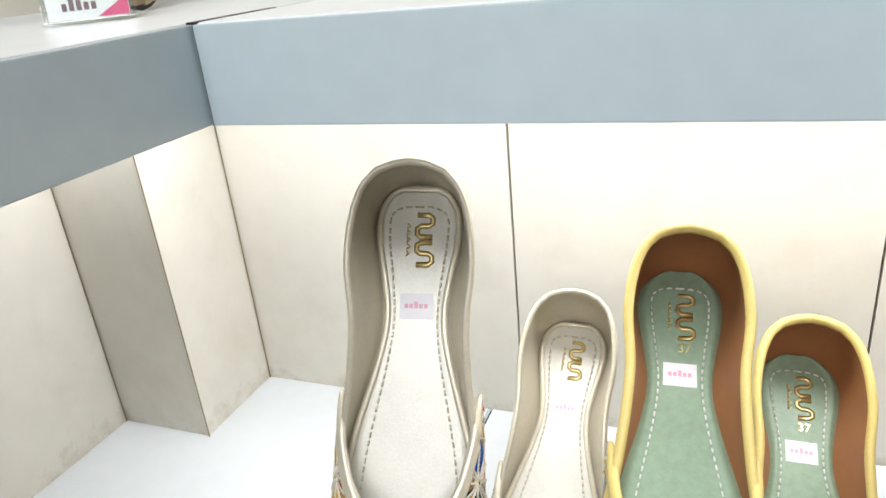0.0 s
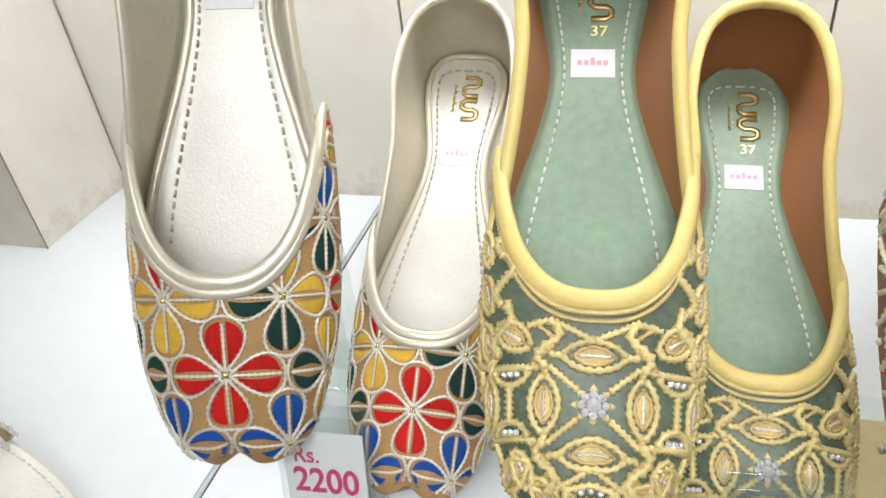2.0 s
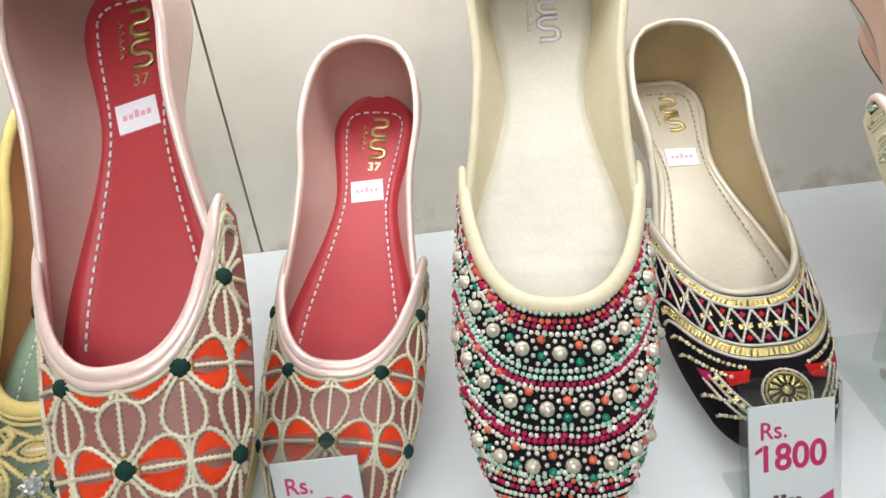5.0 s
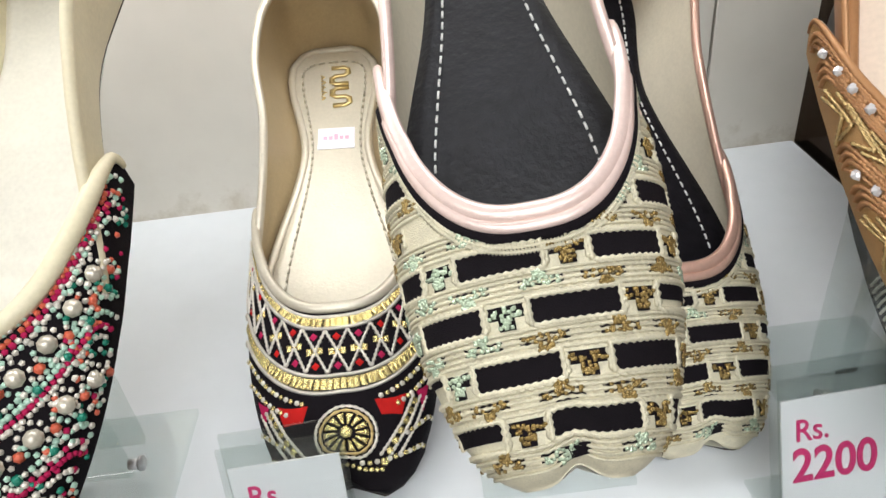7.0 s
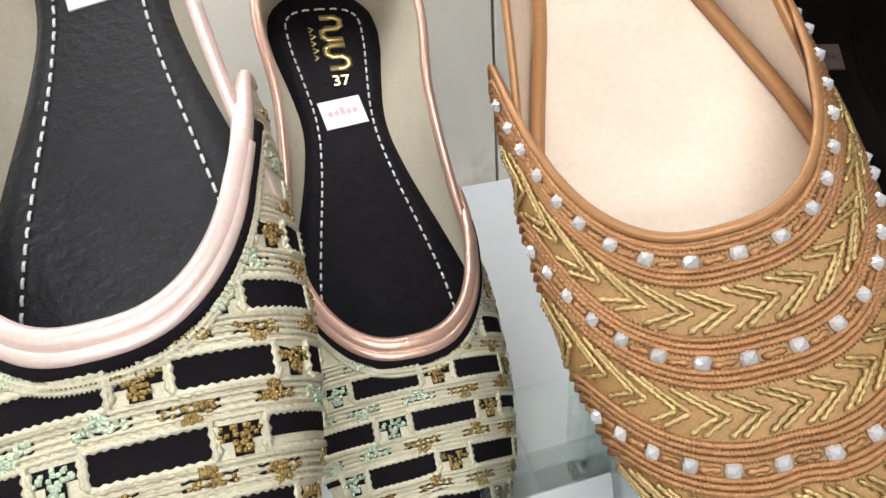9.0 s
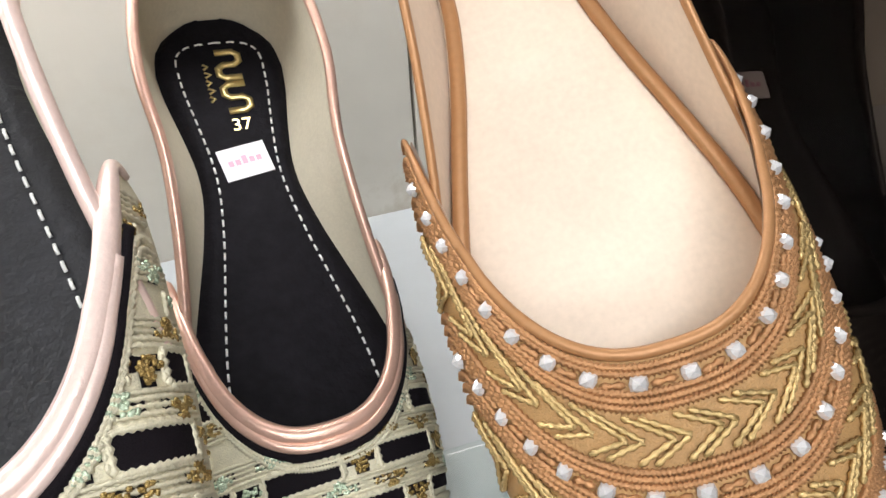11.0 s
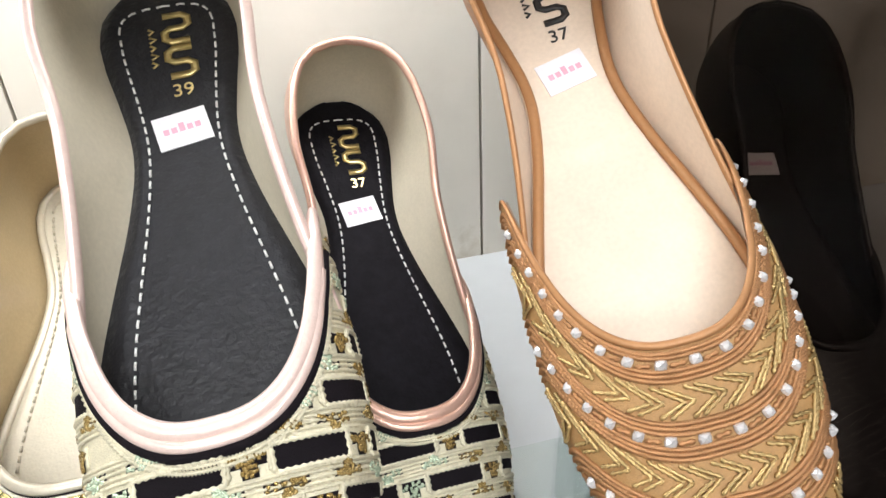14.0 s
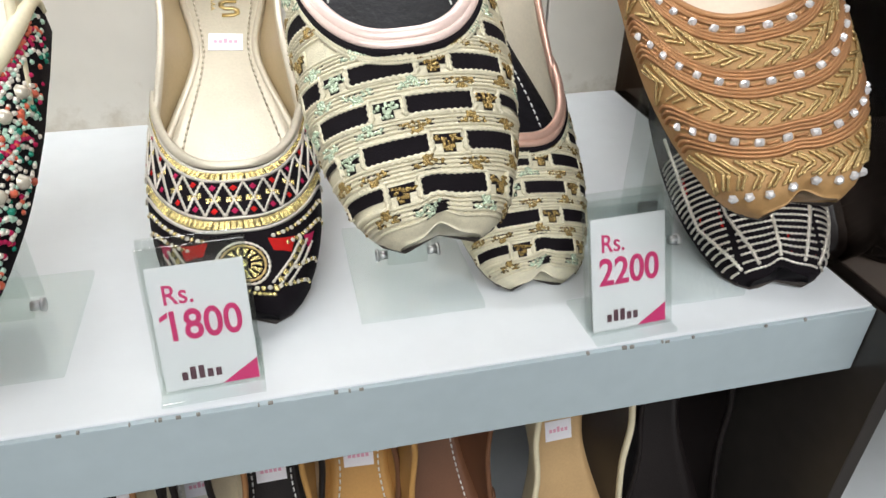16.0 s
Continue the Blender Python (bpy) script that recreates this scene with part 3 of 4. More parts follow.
def heart(ca, cb, ang, ln, wd, n=13, gap=0.07):
    """Two lobes of a petal that widens from its point, and its whole outline."""
    c, s = math.cos(ang), math.sin(ang)

    def place(x, y):
        return (ca + c * x * ln - s * y * wd, cb + s * x * ln + c * y * wd)

    def side(t):
        return 0.06 + 0.94 * 0.5 * (1 - math.cos(t)), 0.65 * math.sin(t) * math.sin(t / 2)

    lobes = []
    for sg in (-1, 1):
        pts = []
        for t in np.linspace(0.35, math.pi - 0.05, n):
            x, y = side(t)
            pts.append((0.10 + (x - 0.06) * 0.86, max(gap, y * 0.86)))
        lobes.append([place(x, sg * y) for x, y in pts])
    half = [side(t) for t in np.linspace(0.0, math.pi, 15)]
    whole = [place(x, y) for x, y in half] + [place(x, -y) for x, y in reversed(half[1:-1])]
    return lobes, whole


def arc_row(v, n=240, lim=0.93):
    """Decor-space points of a row that follows the throat; v is 1 at the throat, 0 at the toe."""
    out = []
    for u in np.linspace(-lim, lim, n):
        q = throat(u) * v
        arc = 1.12 * (half_w(q) + 0.45 * soft(H_S, H_V, q))
        out.append((u * arc, q * SL))
    return out


def spaced(pts, gap, off=0.0):
    out, acc = [], off
    for (a0, b0), (a1, b1) in zip(pts[:-1], pts[1:]):
        acc += math.hypot(a1 - a0, b1 - b0)
        if acc >= gap:
            out.append((a1, b1, math.atan2(b1 - b0, a1 - a0)))
            acc -= gap
    return out


def flowers(upper):
    d = Decor()
    d.cord("red", arc_row(0.955), 0.0011, 0.0001, knots=False)
    d.cord("silver", arc_row(0.925), 0.0008)
    rnd = random.Random(4)
    for j in range(-1, 5):
        b = 0.0345 + j * 0.0262
        for i in range(-3, 4):
            if (i + j) % 2:
                continue
            a = i * 0.0188
            main = i == 0 and j == 0
            cols = ["red"] * 4 if main else [rnd.choice(["blue", "green", "yellow", "blue", "green", "red", "yellow"]) for _ in range(4)]
            for k in range(4):
                hz = k % 2 == 0
                lobes, whole = heart(a, b, k * math.pi / 2, 0.0184 if hz else 0.0205, 0.0150 if hz else 0.0132)
                for lb in lobes:
                    d.patch(cols[k], lb, 0.0009)
                d.cord("silver", whole, 0.00070, closed=True)
                c, s = math.cos(k * math.pi / 2), math.sin(k * math.pi / 2)
                d.cord("silver", [(a + c * 0.002, b + s * 0.002), (a + c * 0.0172, b + s * 0.0178)], 0.0006)
            d.cord("silver", [(a + 0.0024 * math.cos(t), b + 0.0024 * math.sin(t)) for t in np.linspace(0, 2 * math.pi, 12)], 0.0006)
            d.bead("sequin", a, b, 0.0013, 0.8)
    d.make(upper)


def lattice(upper):
    d = Decor()
    d.cord("yellow_gold", arc_row(0.94), 0.00117)
    d.cord("yellow_gold", arc_row(0.90), 0.00091)

    def almond(a, b, ang, ln=0.0072, wd=0.0042):
        c, s = math.cos(ang), math.sin(ang)
        o = [(a + c * ln * math.cos(t) - s * wd * math.sin(t) * abs(math.sin(t)) ** 0.4, b + s * ln * math.cos(t) + c * wd * math.sin(t) * abs(math.sin(t)) ** 0.4) for t in np.linspace(0, 2 * math.pi, 21)[:-1]]
        d.cord("yellow_gold", o, 0.00123, closed=True)
        d.patch("gold", [(a + (x - a) * 0.72, b + (y - b) * 0.72) for x, y in o], 0.0006)
        d.cord("gold", [(a + (x - a) * 0.62, b + (y - b) * 0.62) for x, y in o], 0.0007, closed=True)
        d.cord("silver", [(a - c * ln * 0.5, b - s * ln * 0.5), (a + c * ln * 0.5, b + s * ln * 0.5)], 0.0007)

    def cup(a, b, up):
        o = [(a + 0.0068 * math.cos(t), b + up * (0.0052 * math.sin(t))) for t in np.linspace(0, math.pi, 12)]
        d.cord("yellow_gold", o, 0.00130, closed=True)
        for k in (-1, 0, 1):
            d.bead("crystal", a + k * 0.0025, b + up * 0.0018, 0.0012)

    ca, cb = 0.0, 0.0345
    for sx in (-1, 1):
        for sy in (-1, 1):
            d.cord("yellow_gold", [(ca + sx * 0.004, cb + sy * 0.004), (ca + sx * 0.0125, cb + sy * 0.0115)], 0.00123)
            # interlaced S links at the corners of the square
            o = [(sx * (0.0125 + 0.0032 * math.sin(t * 2 * math.pi)), cb + sy * (0.0105 + t * 0.0145)) for t in np.linspace(0, 1, 16)]
            d.cord("yellow_gold", o, 0.00169)
            o = [(sx * (0.0125 + 0.0032 * math.sin(t * 2 * math.pi + 1.2) + 0.0016), cb + sy * (0.0105 + t * 0.0145)) for t in np.linspace(0, 1, 16)]
            d.cord("gold", o, 0.0010)
            almond(sx * 0.0245, cb + sy * 0.0205, sy * sx * 0.5)
            d.cord("yellow_gold", [(sx * 0.013, cb + sy * 0.011), (sx * 0.019, cb + sy * 0.0105)], 0.00130)
            cup(sx * 0.0250, cb + sy * 0.0105, -sy)
            for p, q in (((0.0125, 0.025), (0.0190, 0.0235)), ((0.0300, 0.0175), (0.0345, 0.0085)), ((0.0, 0.0190), (0.0115, 0.0250)), ((0.0135, 0.0085), (0.0125, 0.0115)), ((0.0085, 0.0145), (0.0125, 0.0150)), ((0.0245, 0.0240), (0.0270, 0.0320)), ((0.0318, 0.0105), (0.0400, 0.0120))):
                d.cord("yellow_gold", [(sx * p[0], cb + sy * p[1]), (sx * q[0], cb + sy * q[1])], 0.0012)
        almond(sx * 0.0135, cb, math.pi / 2, 0.0085, 0.0042)
        d.cord("yellow_gold", [(sx * 0.0250, cb - 0.006), (sx * 0.0250, cb + 0.006)], 0.00143)
        almond(sx * 0.0350, cb, math.pi / 2, 0.0080, 0.0042)
        for k in range(3):
            almond(sx * (0.036 + 0.002 * k), cb + 0.019 + 0.0165 * k, 1.2 * sx, 0.007, 0.0038)
            d.cord("yellow_gold", [(sx * (0.029 + 0.004 * math.sin(t * 6)), cb + 0.014 + 0.0165 * k + t * 0.016) for t in np.linspace(0, 1, 14)], 0.00156)
            d.cord("yellow_gold", [(sx * (0.043 - 0.002 * math.sin(t * 6)), cb - 0.012 + 0.0165 * k + t * 0.016) for t in np.linspace(0, 1, 14)], 0.00130)
    for sy in (-1, 1):
        almond(0.0, cb + sy * 0.0145, 0.0, 0.0085, 0.0045)
        d.cord("yellow_gold", [(-0.012, cb + sy * 0.0145), (-0.008, cb + sy * 0.0145)], 0.00117)
        d.cord("yellow_gold", [(0.012, cb + sy * 0.0145), (0.008, cb + sy * 0.0145)], 0.00117)
    cup(0.0, cb - 0.024, -1)
    for sx in (-1, 1):
        almond(sx * 0.0125, 0.0085, sx * 0.9, 0.0058, 0.0034)
        almond(sx * 0.0205, 0.0155, sx * 1.1, 0.0058, 0.0034)
        d.cord("yellow_gold", [(sx * 0.0040, 0.0075), (sx * 0.0085, 0.0125), (sx * 0.0125, 0.0150)], 0.0012)
    for k in range(8):
        t = k * math.pi / 4
        d.patch("yellow_gold", [(ca + 0.0052 * math.cos(t + w) * (1.25 if w == 0 else 0.85), cb + 0.0052 * math.sin(t + w) * (1.25 if w == 0 else 0.85)) for w in (-0.3, 0, 0.3)], 0.00104)
        d.bead("crystal", ca + 0.0031 * math.cos(t), cb + 0.0031 * math.sin(t), 0.0014, 1.0, lift=0.0008)
    d.bead("crystal", ca, cb, 0.0024, 1.1, 8, lift=0.0010)
    d.make(upper)


def trellis(upper):
    d = Decor()
    d.cord("pale_gold", arc_row(0.945), 0.0013, knots=False)
    d.cord("pale_gold", arc_row(0.905), 0.0010)
    for j in range(-2, 4):
        b = 0.0350 + j * 0.0300
        for i in range(-3, 4):
            if (i + j) % 2:
                continue
            a = i * 0.0192
            for k in range(4):
                hz = k % 2 == 0
                ang = k * math.pi / 2
                lobes, whole = heart(a, b, ang, 0.0188 if hz else 0.0225, 0.0190 if hz else 0.0140)
                if hz:
                    for lb in lobes:
                        d.patch("orange", lb, 0.0008)
                d.cord("pale_gold", whole, 0.00095, closed=True)
                c, s = math.cos(ang), math.sin(ang)
                d.cord("pale_gold", [(a + c * 0.0045, b + s * 0.0045), (a + c * (0.0185 if hz else 0.029), b + s * (0.0185 if hz else 0.029))], 0.00085)
            d.cord("gold", [(a + 0.0038 * math.cos(t), b + 0.0038 * math.sin(t)) for t in np.linspace(0, 2 * math.pi, 12)], 0.0006)
            d.bead("green", a, b, 0.0036, 0.62, 10, lift=0.0006)
    d.make(upper)


def beadwork(upper):
    d = Decor()
    rnd = random.Random(8)

    def chain(v, key, r=0.0009, gap=0.0019, sec=None):
        for k, (a, b, t) in enumerate(spaced(arc_row(v), gap)):
            d.bead(sec if sec and k % 3 == 1 else key, a, b, r * rnd.uniform(0.85, 1.15), 0.9, 5)

    for v, key, sec in ((0.955, "mint", "silver"), (0.915, "coralbead", "magenta"), (0.885, "magenta", "silver"), (0.85, "silver", "mint"),
                        (0.665, "mint", "silver"), (0.63, "mint", "mint"), (0.60, "magenta", None), (0.575, "silver", None),
                        (0.385, "mint", "silver"), (0.35, "silver", "magenta"), (0.325, "magenta", None), (0.29, "silver", None), (0.16, "mint", "silver"), (0.13, "silver", "coralbead"), (0.10, "magenta", "silver"), (0.07, "silver", "mint"), (0.045, "coralbead", "silver")):
        chain(v, key, 0.0010, 0.0020, sec)
    for v, off in ((0.755, 0.0), (0.48, 0.005), (0.205, 0.002)):
        for k, (a, b, t) in enumerate(spaced(arc_row(v), 0.0118, off)):
            d.bead("pearl", a, b, 0.0027, 0.95, 8, 0.0006)
            for w in np.linspace(0, 2 * math.pi, 11)[:-1]:
                d.bead("silver" if w < 3.5 else "mint", a + 0.0042 * math.cos(w), b + 0.0042 * math.sin(w), 0.0009, 0.8, 5)
            for key, w in (("coralbead", 1.0), ("emerald", -1.0)):
                d.bead(key, a + 0.0059, b + 0.0028 * w, 0.0016, 0.9)
                d.bead("silver", a + 0.0048, b + 0.0052 * w, 0.0009, 0.8, 5)
                d.bead("mint", a + 0.0070, b + 0.0052 * w, 0.0009, 0.8, 5)
    for _ in range(420):
        s, u, q = rnd.choice((-1, 1)), rnd.uniform(0.62, 0.96), rnd.uniform(0.05, 0.50)
        arc = 1.12 * (half_w(q) + 0.45 * soft(H_S, H_V, q))
        d.bead(rnd.choice(("silver", "mint", "silver", "coralbead", "magenta", "emerald")), s * u * arc, q * SL, rnd.uniform(0.0008, 0.0012), 0.9, 5)
    d.make(upper)


def bands(upper):
    d = Decor()
    for v in (0.945, 0.875, 0.60, 0.505):
        d.cord("silver", arc_row(v), 0.0007)
    for v in (0.91, 0.553):
        for a, b, t in spaced(arc_row(v), 0.0021):
            c, s = math.cos(t), math.sin(t)
            d.patch("sequin", [(a + c * x - s * y, b + s * x + c * y) for x, y in ((-0.0011, -0.0019), (0.0009, -0.0021), (0.0011, 0.0019), (-0.0009, 0.0021))], 0.0005, 0.0003)
    lo, hi = arc_row(0.615), arc_row(0.865)
    n = 13
    for k in range(n):
        i0, i1 = int(k * 239 / n), int((k + 1) * 239 / n)
        d.cord("silver", [lo[i0], hi[i1]], 0.0006)
        d.cord("silver", [hi[i0], lo[i1]], 0.0006)
        m = (i0 + i1) // 2
        a, b = (lo[m][0] + hi[m][0]) / 2, (lo[m][1] + hi[m][1]) / 2
        for x in (-1, 0, 1):
            d.patch("sequin", [(a + x * 0.0019 + p, b + q) for p, q in ((-0.0009, -0.0013), (0.0009, -0.0013), (0.0009, 0.0013), (-0.0009, 0.0013))], 0.0005, 0.0002)
        for f in (0.16, 0.84):
            a, b = lo[m][0] * (1 - f) + hi[m][0] * f, lo[m][1] * (1 - f) + hi[m][1] * f
            d.patch("red" if (k + (f > 0.5)) % 2 else "magenta", [(a - 0.0014, b), (a, b - 0.0016), (a + 0.0014, b), (a, b + 0.0016)], 0.0006)
    ca, cb = 0.001, 0.0185
    for r in (0.0095, 0.0080):
        d.cord("silver" if r > 0.009 else "gold", [(ca + r * math.cos(t), cb + r * math.sin(t)) for t in np.linspace(0, 2 * math.pi, 30)], 0.0006)
    for k in range(14):
        t = k * 2 * math.pi / 14
        d.patch("sequin", [(ca + 0.0030 * math.cos(t - 0.12), cb + 0.0030 * math.sin(t - 0.12)), (ca + 0.0070 * math.cos(t - 0.16), cb + 0.0070 * math.sin(t - 0.16)), (ca + 0.0070 * math.cos(t + 0.16), cb + 0.0070 * math.sin(t + 0.16)), (ca + 0.0030 * math.cos(t + 0.12), cb + 0.0030 * math.sin(t + 0.12))], 0.0006, 0.0003)
    d.bead("sequin", ca, cb, 0.0022, 0.7, 8)
    for s in (-1, 1):
        d.patch("red", [(s * 0.0105, 0.0300), (s * 0.0225, 0.0320), (s * 0.0200, 0.0245), (s * 0.0125, 0.0245)], 0.0008)
        d.patch("magenta", [(s * 0.0270, 0.0330), (s * 0.0345, 0.0370), (s * 0.0310, 0.0265)], 0.0008)
        for r in (0.0, 0.0035, 0.007):
            d.cord("silver", [(s * (0.011 + r), 0.0105), (s * (0.0195 + r), 0.0215), (s * (0.0255 + r), 0.0320)], 0.0006)
        for k in range(7):
            d.bead("sequin", s * (0.0125 + 0.0022 * k), 0.0085 + 0.0035 * k, 0.0016, 0.4)
    for v, lim in ((0.44, 0.30), (0.36, 0.42), (0.20, 0.50), (0.12, 0.0)):
        for k, (a, b, t) in enumerate(spaced(arc_row(v), 0.0023)):
            if abs(a) > lim * 0.04 and math.hypot(a - ca, b - cb) > 0.011:
                d.bead("silver" if k % 2 else "sequin", a, b, 0.0011, 0.7, 5)
    for k in range(14):
        d.bead("sequin", -0.012 + 0.0018 * k, 0.0062, 0.0010, 0.6)
    d.make(upper)


def bricks(upper):
    d = Decor()
    rnd = random.Random(2)
    d.cord("black", arc_row(0.905, lim=0.80), 0.0018, 0.0, knots=False)
    d.cord("pale_gold", arc_row(0.870), 0.0008)
    d.cord("pale_gold", arc_row(0.850), 0.0008)
    ph, pw, bh, bw = 0.0138, 0.0305, 0.0062, 0.0192
    for j in range(0, 11):
        b = j * ph
        for off in (0.0042, 0.0056, 0.0070, 0.0084, 0.0096):
            d.cord("pale_gold", [(-0.06 + 0.003 * i, b + off) for i in range(41)], 0.00055)
        for i in range(-3, 4):
            a = (i + 0.5 * (j % 2)) * pw - 0.0095
            for w in (1.0, 0.62, 0.35):
                lo = a - bw / 2 if a > 0 else a + bw / 2 - bw * w
                if d.tile("black", lo, lo + bw * w, b - bh / 2, b + bh / 2, 0.0005):
                    e = 0.0005
                    d.cord("pale_gold", [(lo - e, b - bh / 2 - e), (lo + bw * w + e, b - bh / 2 - e), (lo + bw * w + e, b + bh / 2 + e), (lo - e, b + bh / 2 + e)], 0.0008, closed=True)
                    break
            key = rnd.choice(["glitter", "mintglit", "glitter"])
            ta, tb = a + pw / 2, b
            for x, y, w, h in ((0, 0.0010, 0.0042, 0.0011), (0, -0.0016, 0.0016, 0.0013), (-0.0080, 0.0069, 0.0046, 0.0011), (-0.0080, 0.0050, 0.0015, 0.0010), (0.0086, 0.0069, 0.0042, 0.0010), (0.0086, 0.0088, 0.0015, 0.0010)):
                d.patch("black", [(ta + x - w * 1.15, tb + y - h * 1.5), (ta + x + w * 1.15, tb + y - h * 1.5), (ta + x + w * 1.15, tb + y + h * 1.5), (ta + x - w * 1.15, tb + y + h * 1.5)], 0.0002, 0.0003)
                for m in range(18):
                    d.bead(key, ta + x + rnd.uniform(-w, w), tb + y + rnd.uniform(-h, h), 0.0007, 0.8, 4, 0.0005)
            d.cord("pale_gold", [(ta - 0.0044, tb - 0.0028), (ta - 0.0044, tb + 0.0028)], 0.0006)
            d.cord("pale_gold", [(ta + 0.0044, tb - 0.0028), (ta + 0.0044, tb + 0.0028)], 0.0006)
    d.make(upper)


def chevrons(upper):
    d = Decor()
    for v0 in (0.965, 0.645, 0.335):
        first = v0 > 0.9
        for v in (v0, v0 - 0.018, v0 - 0.072, v0 - 0.092, v0 - 0.112) if first else (v0 + 0.040, v0 + 0.020, v0, v0 - 0.058, v0 - 0.078, v0 - 0.098):
            d.cord("copper", arc_row(v), 0.00078)
        vr = v0 - 0.045 if first else v0 - 0.029
        for a, b, t in spaced(arc_row(vr), 0.0080, 0.002):
            c, s = math.cos(t), math.sin(t)
            r = 0.0013
            d.patch("crystal", [(a + c * x - s * y, b + s * x + c * y) for x, y in ((-r, -r), (0, -r * 1.2), (r, -r), (r * 1.2, 0), (r, r), (0, r * 1.2), (-r, r), (-r * 1.2, 0))], 0.0019, 0.0006)
            d.cord("copper", [(a - c * 0.0062, b - s * 0.0062), (a - c * 0.0020, b - s * 0.0020)], 0.0007)
        vt, vb = (v0 - 0.135, v0 - 0.262) if first else (v0 - 0.120, v0 - 0.248)
        vm = (vt + vb) / 2
        top, mid, low = arc_row(vt), arc_row(vm), arc_row(vb)
        n = 13
        for k in range(n):
            i0 = int(k * 239 / n)
            for w in (0, 6):
                i1 = min(239, i0 + 17 + w)
                d.cord("bugle", [top[min(239, i0 + w)], mid[i1]], 0.0006, 0.0006)
                d.cord("bugle", [low[min(239, i0 + w)], mid[i1]], 0.0006, 0.0006)
    for a, b, t in spaced(arc_row(0.06), 0.0070, 0.002):
        d.bead("crystal", a, b, 0.0019, 1.0, 5)
    d.make(upper)


def stripes(upper):
    d = Decor()
    for j in range(22):
        b = 0.004 + j * 0.0033
        d.cord("silver", [(-0.06, b + 0.004), (-0.02, b)], 0.0006)
        d.cord("silver", [(-0.017, b - 0.001), (0.017, b - 0.001)], 0.0006)
        d.cord("silver", [(0.02, b), (0.06, b + 0.004)], 0.0006)
    for a in (-0.0185, 0.0185, -0.036, 0.036, 0.0):
        d.cord("silver", [(a * 0.5, 0.004), (a, 0.03), (a * 1.1, 0.09)], 0.0009)
    for a, b in ((-0.027, 0.03), (0.010, 0.012), (0.027, 0.04), (-0.03, 0.055)):
        d.patch("red", [(a - 0.006, b - 0.005), (a + 0.006, b - 0.005), (a + 0.006, b + 0.005), (a - 0.006, b + 0.005)], 0.0003)
    d.make(upper)


STY = {}
STY["A"] = dict(insole=LE["cream_gold_inner"], lining=LE["cream_gold"], outer=LE["cream_gold"], binding=LE["cream_gold"], upper=T["tanfab"], thread=LE["cream_gold"], foil=M["goldfoil"], throat=0.0030, double=True, decor=flowers, piping=LE["cream_gold"])
STY["B"] = dict(insole=LE["sage"], lining=LE["tan"], outer=LE["yellow"], binding=LE["yellow"], upper=LE["olive_mesh"], thread=M["thread"], foil=M["goldfoil"], size="37", rim=0.0026, throat=0.0034, pad=0.0021, decor=lattice)
STY["C"] = dict(insole=LE["coral"], lining=LE["pink_white"], outer=LE["pink_white"], binding=LE["pale_pink"], upper=LE["dusty_pink"], thread=M["thread"], foil=M["goldfoil"], size="37", double=True, throat=0.0026, pad=0.0021, twist=8, decor=trellis)
STY["D"] = dict(insole=LE["ivory_white"], lining=LE["ivory"], outer=LE["ivory"], binding=LE["ivory"], upper=T["black"], thread=None, foil=M["sticker"], sticker=False, throat=0.003, decor=beadwork, creases=((0.37, 0.0007, 0.004), (0.405, 0.0006, -0.003), (0.45, 0.0004, 0.005), (0.52, 0.0004, -0.004), (0.58, 0.0003, 0.003)))
STY["E"] = dict(piping=LE["cream_gold"], insole=leather("gold_inner", (0.56, 0.51, 0.40), 0.34, metal=0.25), lining=LE["champagne"], outer=LE["champagne"], binding=LE["cream_gold"], upper=T["black"], thread=LE["cream_gold"], foil=M["goldfoil"], twist=-3, decor=bands, broad=1.06)
STY["F"] = dict(insole=LE["black_suede_lit"], lining=LE["beige"], outer=LE["rose_gold"], binding=LE["pale_pink"], upper=T["pale_gold"], thread=M["thread"], foil=M["goldfoil"], size="39", stitch=0.00040, throat=0.0027, double=True, twist=8, decor=bricks, broad=1.05)
STY["F2"] = {**STY["F"], "insole": LE["black_suede"], "binding": LE["rose_gold"], "size": "37", "flare": 1.0, "broad": 1.04}
STY["G"] = dict(insole=LE["blush"], lining=LE["blush"], outer=LE["bronze"], binding=LE["bronze"], upper=T["oliveband"], thread=None, foil=M["blackprint"], size="37", throat=0.0012, rim=0.001, twist=10, decor=chevrons, pad=0.0, broad=1.04, flare=0.75, creases=((0.60, 0.0005, 0.004), (0.585, 0.0003, -0.003)), piping=LE["bronze"])
STY["H"] = dict(insole=LE["black"], lining=LE["black"], outer=LE["black"], binding=LE["black"], upper=T["black"], thread=None, sticker=False, decor=stripes)
STY["X"] = dict(insole=LE["black"], lining=LE["black"], outer=LE["black"], binding=LE["black"], upper=LE["black"], thread=None)
LABEL = {
    "A": "gold leather slipper with red, blue and yellow floral embroidery",
    "B": "sage green slipper with yellow binding and gold cord lattice",
    "C": "coral red slipper with orange petals and gold trellis",
    "D": "ivory slipper with black upper covered in pearls and beads",
    "E": "champagne gold slipper with black, gold sequin and zigzag bands",
    "F": "black suede slipper with pale gold brick-pattern embroidery",
    "F2": "black suede slipper with pale gold brick-pattern embroidery",
    "G": "bronze slipper with crystals, copper chains and gold chevrons",
    "H": "black slipper with silver striped embroidery beneath the bronze one",
    "X": "plain black leather slipper in the unlit bay",
}
